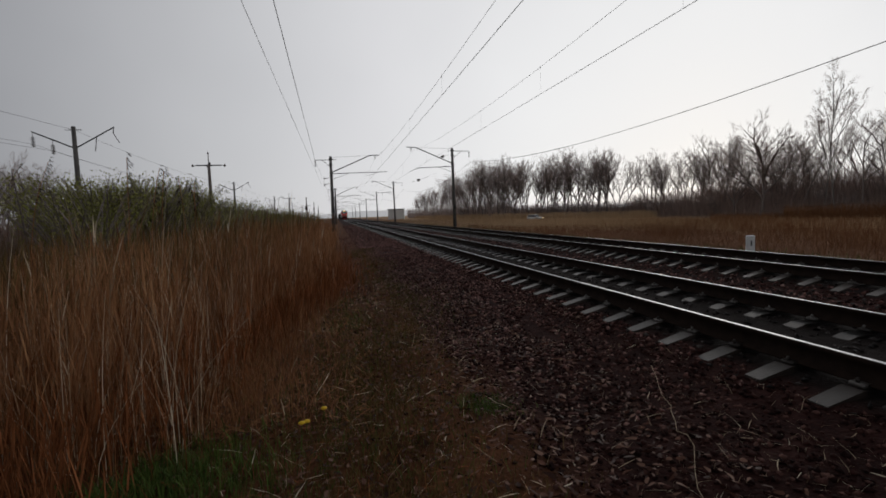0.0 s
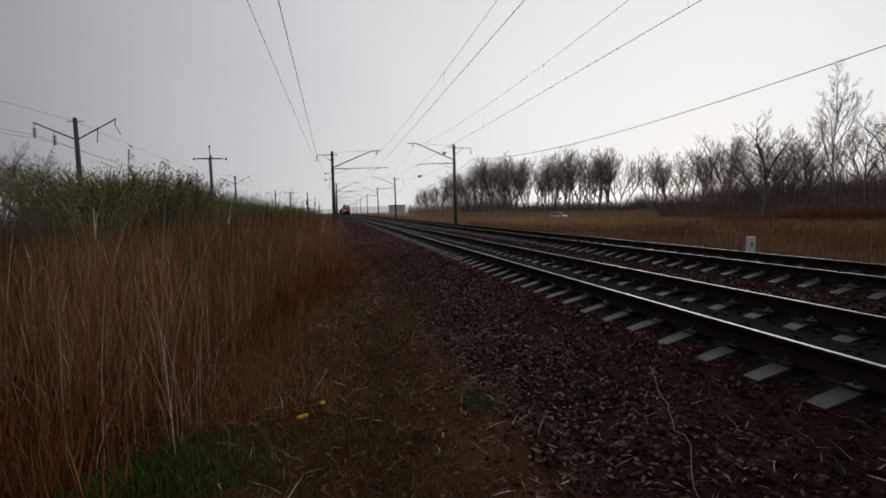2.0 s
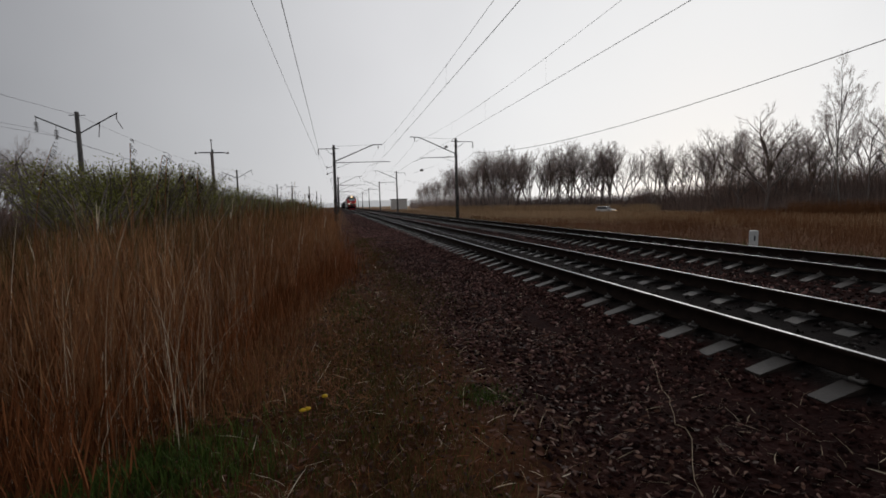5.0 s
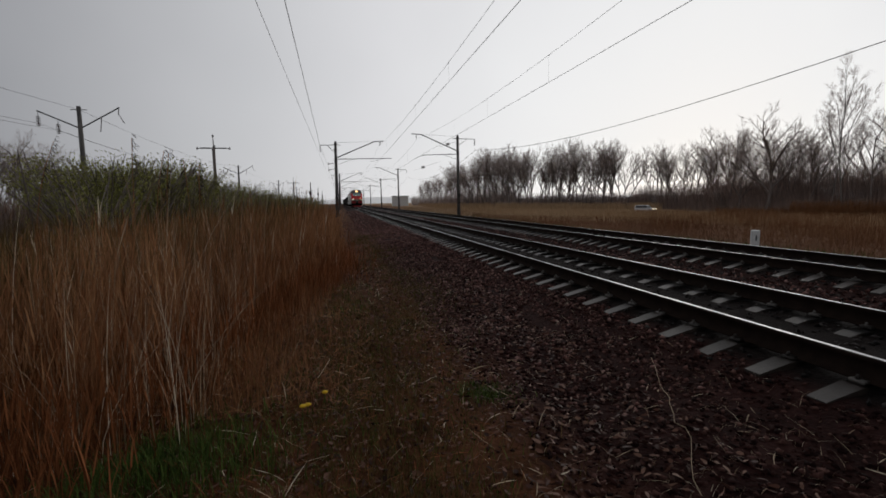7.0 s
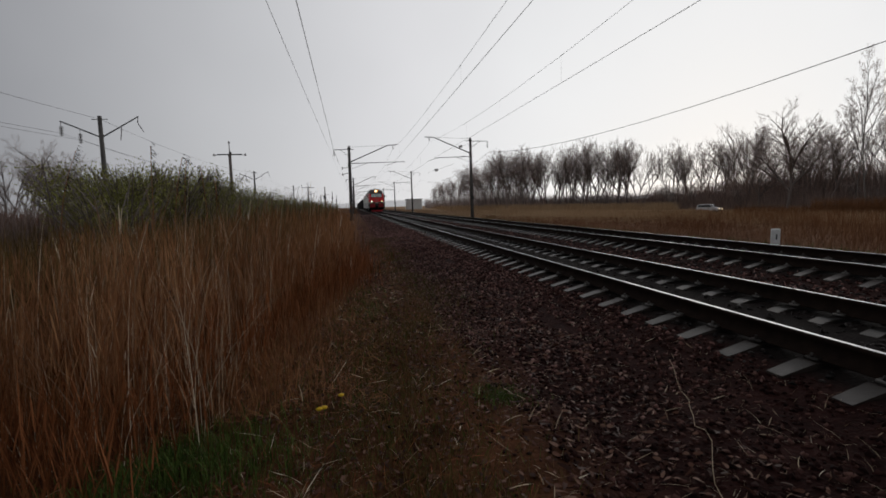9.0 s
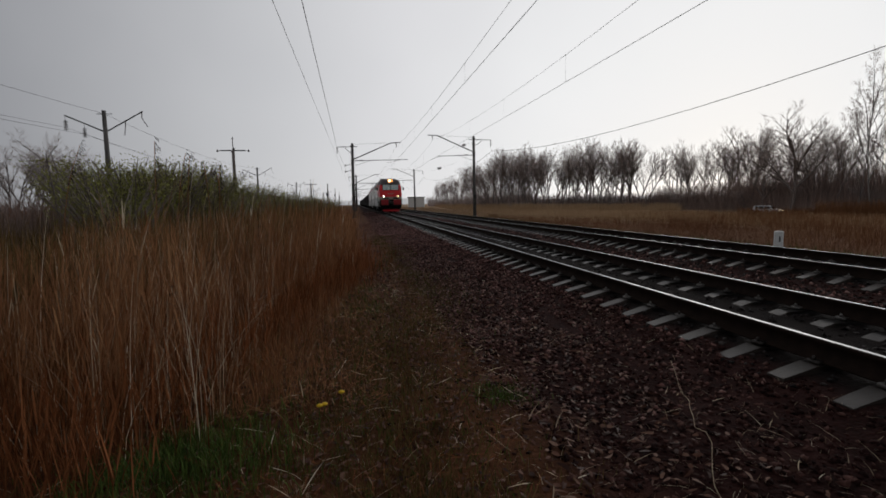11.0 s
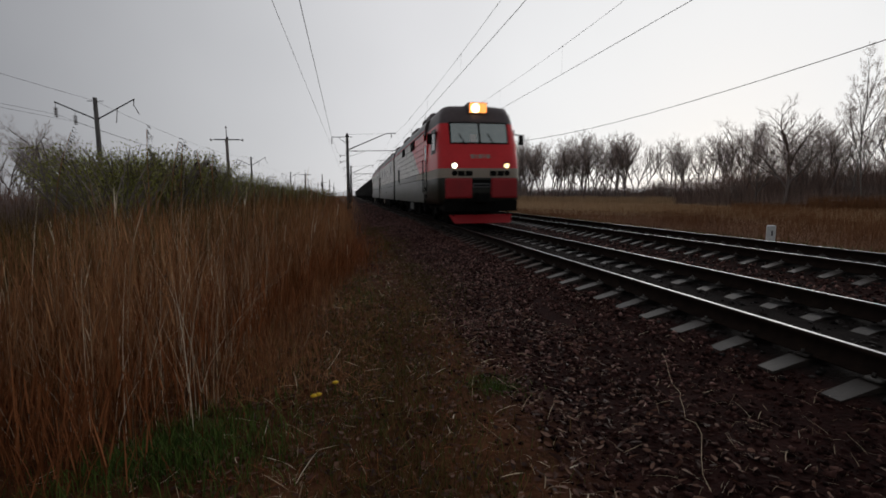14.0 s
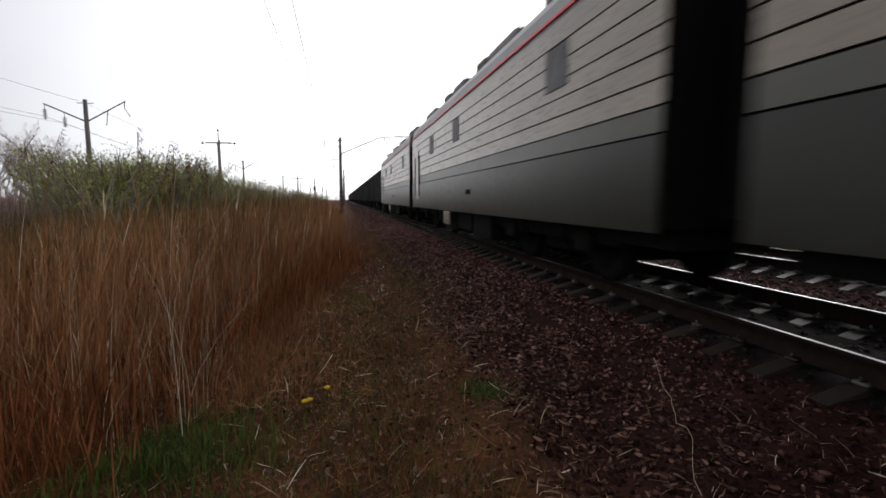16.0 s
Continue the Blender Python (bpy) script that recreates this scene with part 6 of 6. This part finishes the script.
# ---- the car on the road ----


def car():
    t = empty("suv_car", "white compact off-road car with its headlights on", "car")
    prof = [(0.0, 0.45), (0.02, 0.80), (0.25, 0.92), (1.05, 1.02), (1.62, 1.52), (1.9, 1.60), (3.55, 1.60), (3.95, 1.50), (4.12, 1.0), (4.15, 0.45)]
    bm = B()
    rows = []
    for x in (-0.85, -0.78, 0.78, 0.85):
        inset = 0.0 if abs(x) < 0.8 else 1.0
        rows.append([bm.verts.new((x * (0.88 if z > 1.2 else 1.0), y + inset * (0.05 if y < 2 else -0.05), z - inset * 0.03)) for y, z in prof])
    for p, q in zip(rows, rows[1:]):
        for i in range(len(prof) - 1):
            bm.faces.new((p[i], p[i + 1], q[i + 1], q[i]))
        bm.faces.new((p[-1], p[0], q[0], q[-1]))
    bm.faces.new(rows[0][::-1])
    bm.faces.new(rows[-1])
    part("body", bm, M["carwhite"], t)
    for d in (-1, 1):
        for y0, y1 in ((1.45, 2.35), (2.42, 3.2), (3.27, 3.8)):
            bm = B()
            vs = [bm.verts.new((d * xx, y, z)) for xx, y, z in ((0.875, y0 - (0.2 if y0 < 1.5 else 0), 1.06), (0.875, y1, 1.06), (0.765, y1 - (0.05 if y1 > 3.5 else 0), 1.50), (0.765, y0 + (0.12 if y0 < 1.5 else 0), 1.50))]
            vs += [bm.verts.new((v.co.x - d * 0.03, v.co.y, v.co.z)) for v in vs]
            for f in ((0, 1, 2, 3), (4, 7, 6, 5), (0, 4, 5, 1), (1, 5, 6, 2), (2, 6, 7, 3), (3, 7, 4, 0)):
                bm.faces.new([vs[i] for i in f])
            part("side_window", bm, M["darkglass"], t)
        bm = B()
        box(bm, d * 0.60 - 0.10, d * 0.60 + 0.10, -0.03, 0.08, 0.66, 0.79, 0.03)
        part("headlight", bm, M["dimlamp"], t, "lit headlight")
    bm = B()
    vs = [bm.verts.new(v) for v in ((-0.68, 1.02, 1.05), (0.68, 1.02, 1.05), (0.62, 1.52, 1.49), (-0.62, 1.52, 1.49), (-0.68, 1.06, 1.03), (0.68, 1.06, 1.03), (0.62, 1.56, 1.47), (-0.62, 1.56, 1.47))]
    for f in ((0, 1, 2, 3), (4, 7, 6, 5), (0, 4, 5, 1), (1, 5, 6, 2), (2, 6, 7, 3), (3, 7, 4, 0)):
        bm.faces.new([vs[i] for i in f])
    part("windscreen", bm, M["darkglass"], t)
    bm = B()
    box(bm, -0.84, 0.84, -0.06, 0.2, 0.38, 0.60, 0.05)
    part("bumper", bm, M["black"], t)
    ws = []
    for d in (-1, 1):
        for y in (0.8, 3.3):
            bm = B()
            rod(bm, (-0.1, 0, 0), (0.1, 0, 0), 0.34, 0.34, 18)
            w = part("wheel", bm, M["tyre"], t)
            w.matrix_local = pose(d * 0.76, y, 0.34)
            bm = B()
            rod(bm, (-0.11, 0, 0), (0.11, 0, 0), 0.2, 0.2, 10)
            part("rim", bm, M["galv"], w)
            ws.append((w, d * 0.76 * 0.88, y * 0.88))
    for o in t.children_recursive:
        o.data.transform(Matrix.Scale(0.88, 4))
        o.location *= 0.88
    return t, ws


CAR, CAR_WHEELS = car()
CAR_A, CAR_B = (44.5, 100.5), (67.0, 52.5)
CAR_SEEN = [(0.0, 23.87), (0.5, 24.6), (2.0, 26.5), (4.0, 29.6), (6.5, 34.4), (8.5, 38.96), (9.0, 40.1), (11.0, 44.9), (12.5, 48.2), (14.5, 52.2), (16.0, 55.2)]


def car_at(t):
    b = float(np.interp(t, [r[0] for r in CAR_SEEN], [r[1] for r in CAR_SEEN]))
    k = math.tan(radians(b))
    dx, dy = CAR_B[0] - CAR_A[0], CAR_B[1] - CAR_A[1]
    s = (k * CAR_A[1] - CAR_A[0]) / (dx - k * dy)
    return CAR_A[0] + s * dx, CAR_A[1] + s * dy


def motions():
    half = [i * 0.5 for i in range(33)]
    for ob, off in ((LEAD, 0.0), (BOOST, STEP), (REAR, STEP * 2)):
        walk(ob, [(t, pose(NEAR, front(t) + off, 0)) for t in half])
    for i, ob in enumerate(WAGONS):
        walk(ob, [(t, pose(NEAR, front(t) + STEP * 3 + 0.2 + 13.92 * i, 0)) for t in half])
    ticks = [i / 30 for i in range(481)]
    for ws in (LEAD_WHEELS, BOOST_WHEELS, REAR_WHEELS):
        for w in ws:
            p = w.location.copy()
            walk(w, [(t, pose(p.x, p.y, p.z, math.degrees((front(0) - front(t)) / 0.60))) for t in ticks])
    dx, dy = CAR_B[0] - CAR_A[0], CAR_B[1] - CAR_A[1]
    turn = math.degrees(math.atan2(dx, -dy))
    x0, y0 = car_at(0.0)
    n = math.hypot(dx, dy)
    ahead = (dx / n * 2.0, dy / n * 2.0)
    rows = []
    for i in range(17):
        x, y = car_at(float(i))
        rows.append((i, pose(x + ahead[0], y + ahead[1], float(np.interp(x, GX, GZ)) + 0.05, 0, 0, turn)))
    walk(CAR, rows)
    for w, x, y in CAR_WHEELS:
        walk(w, [(i * 0.1, pose(x, y, 0.30, math.degrees(math.hypot(car_at(i * 0.1)[0] - x0, car_at(i * 0.1)[1] - y0) / 0.30))) for i in range(161)])


motions()
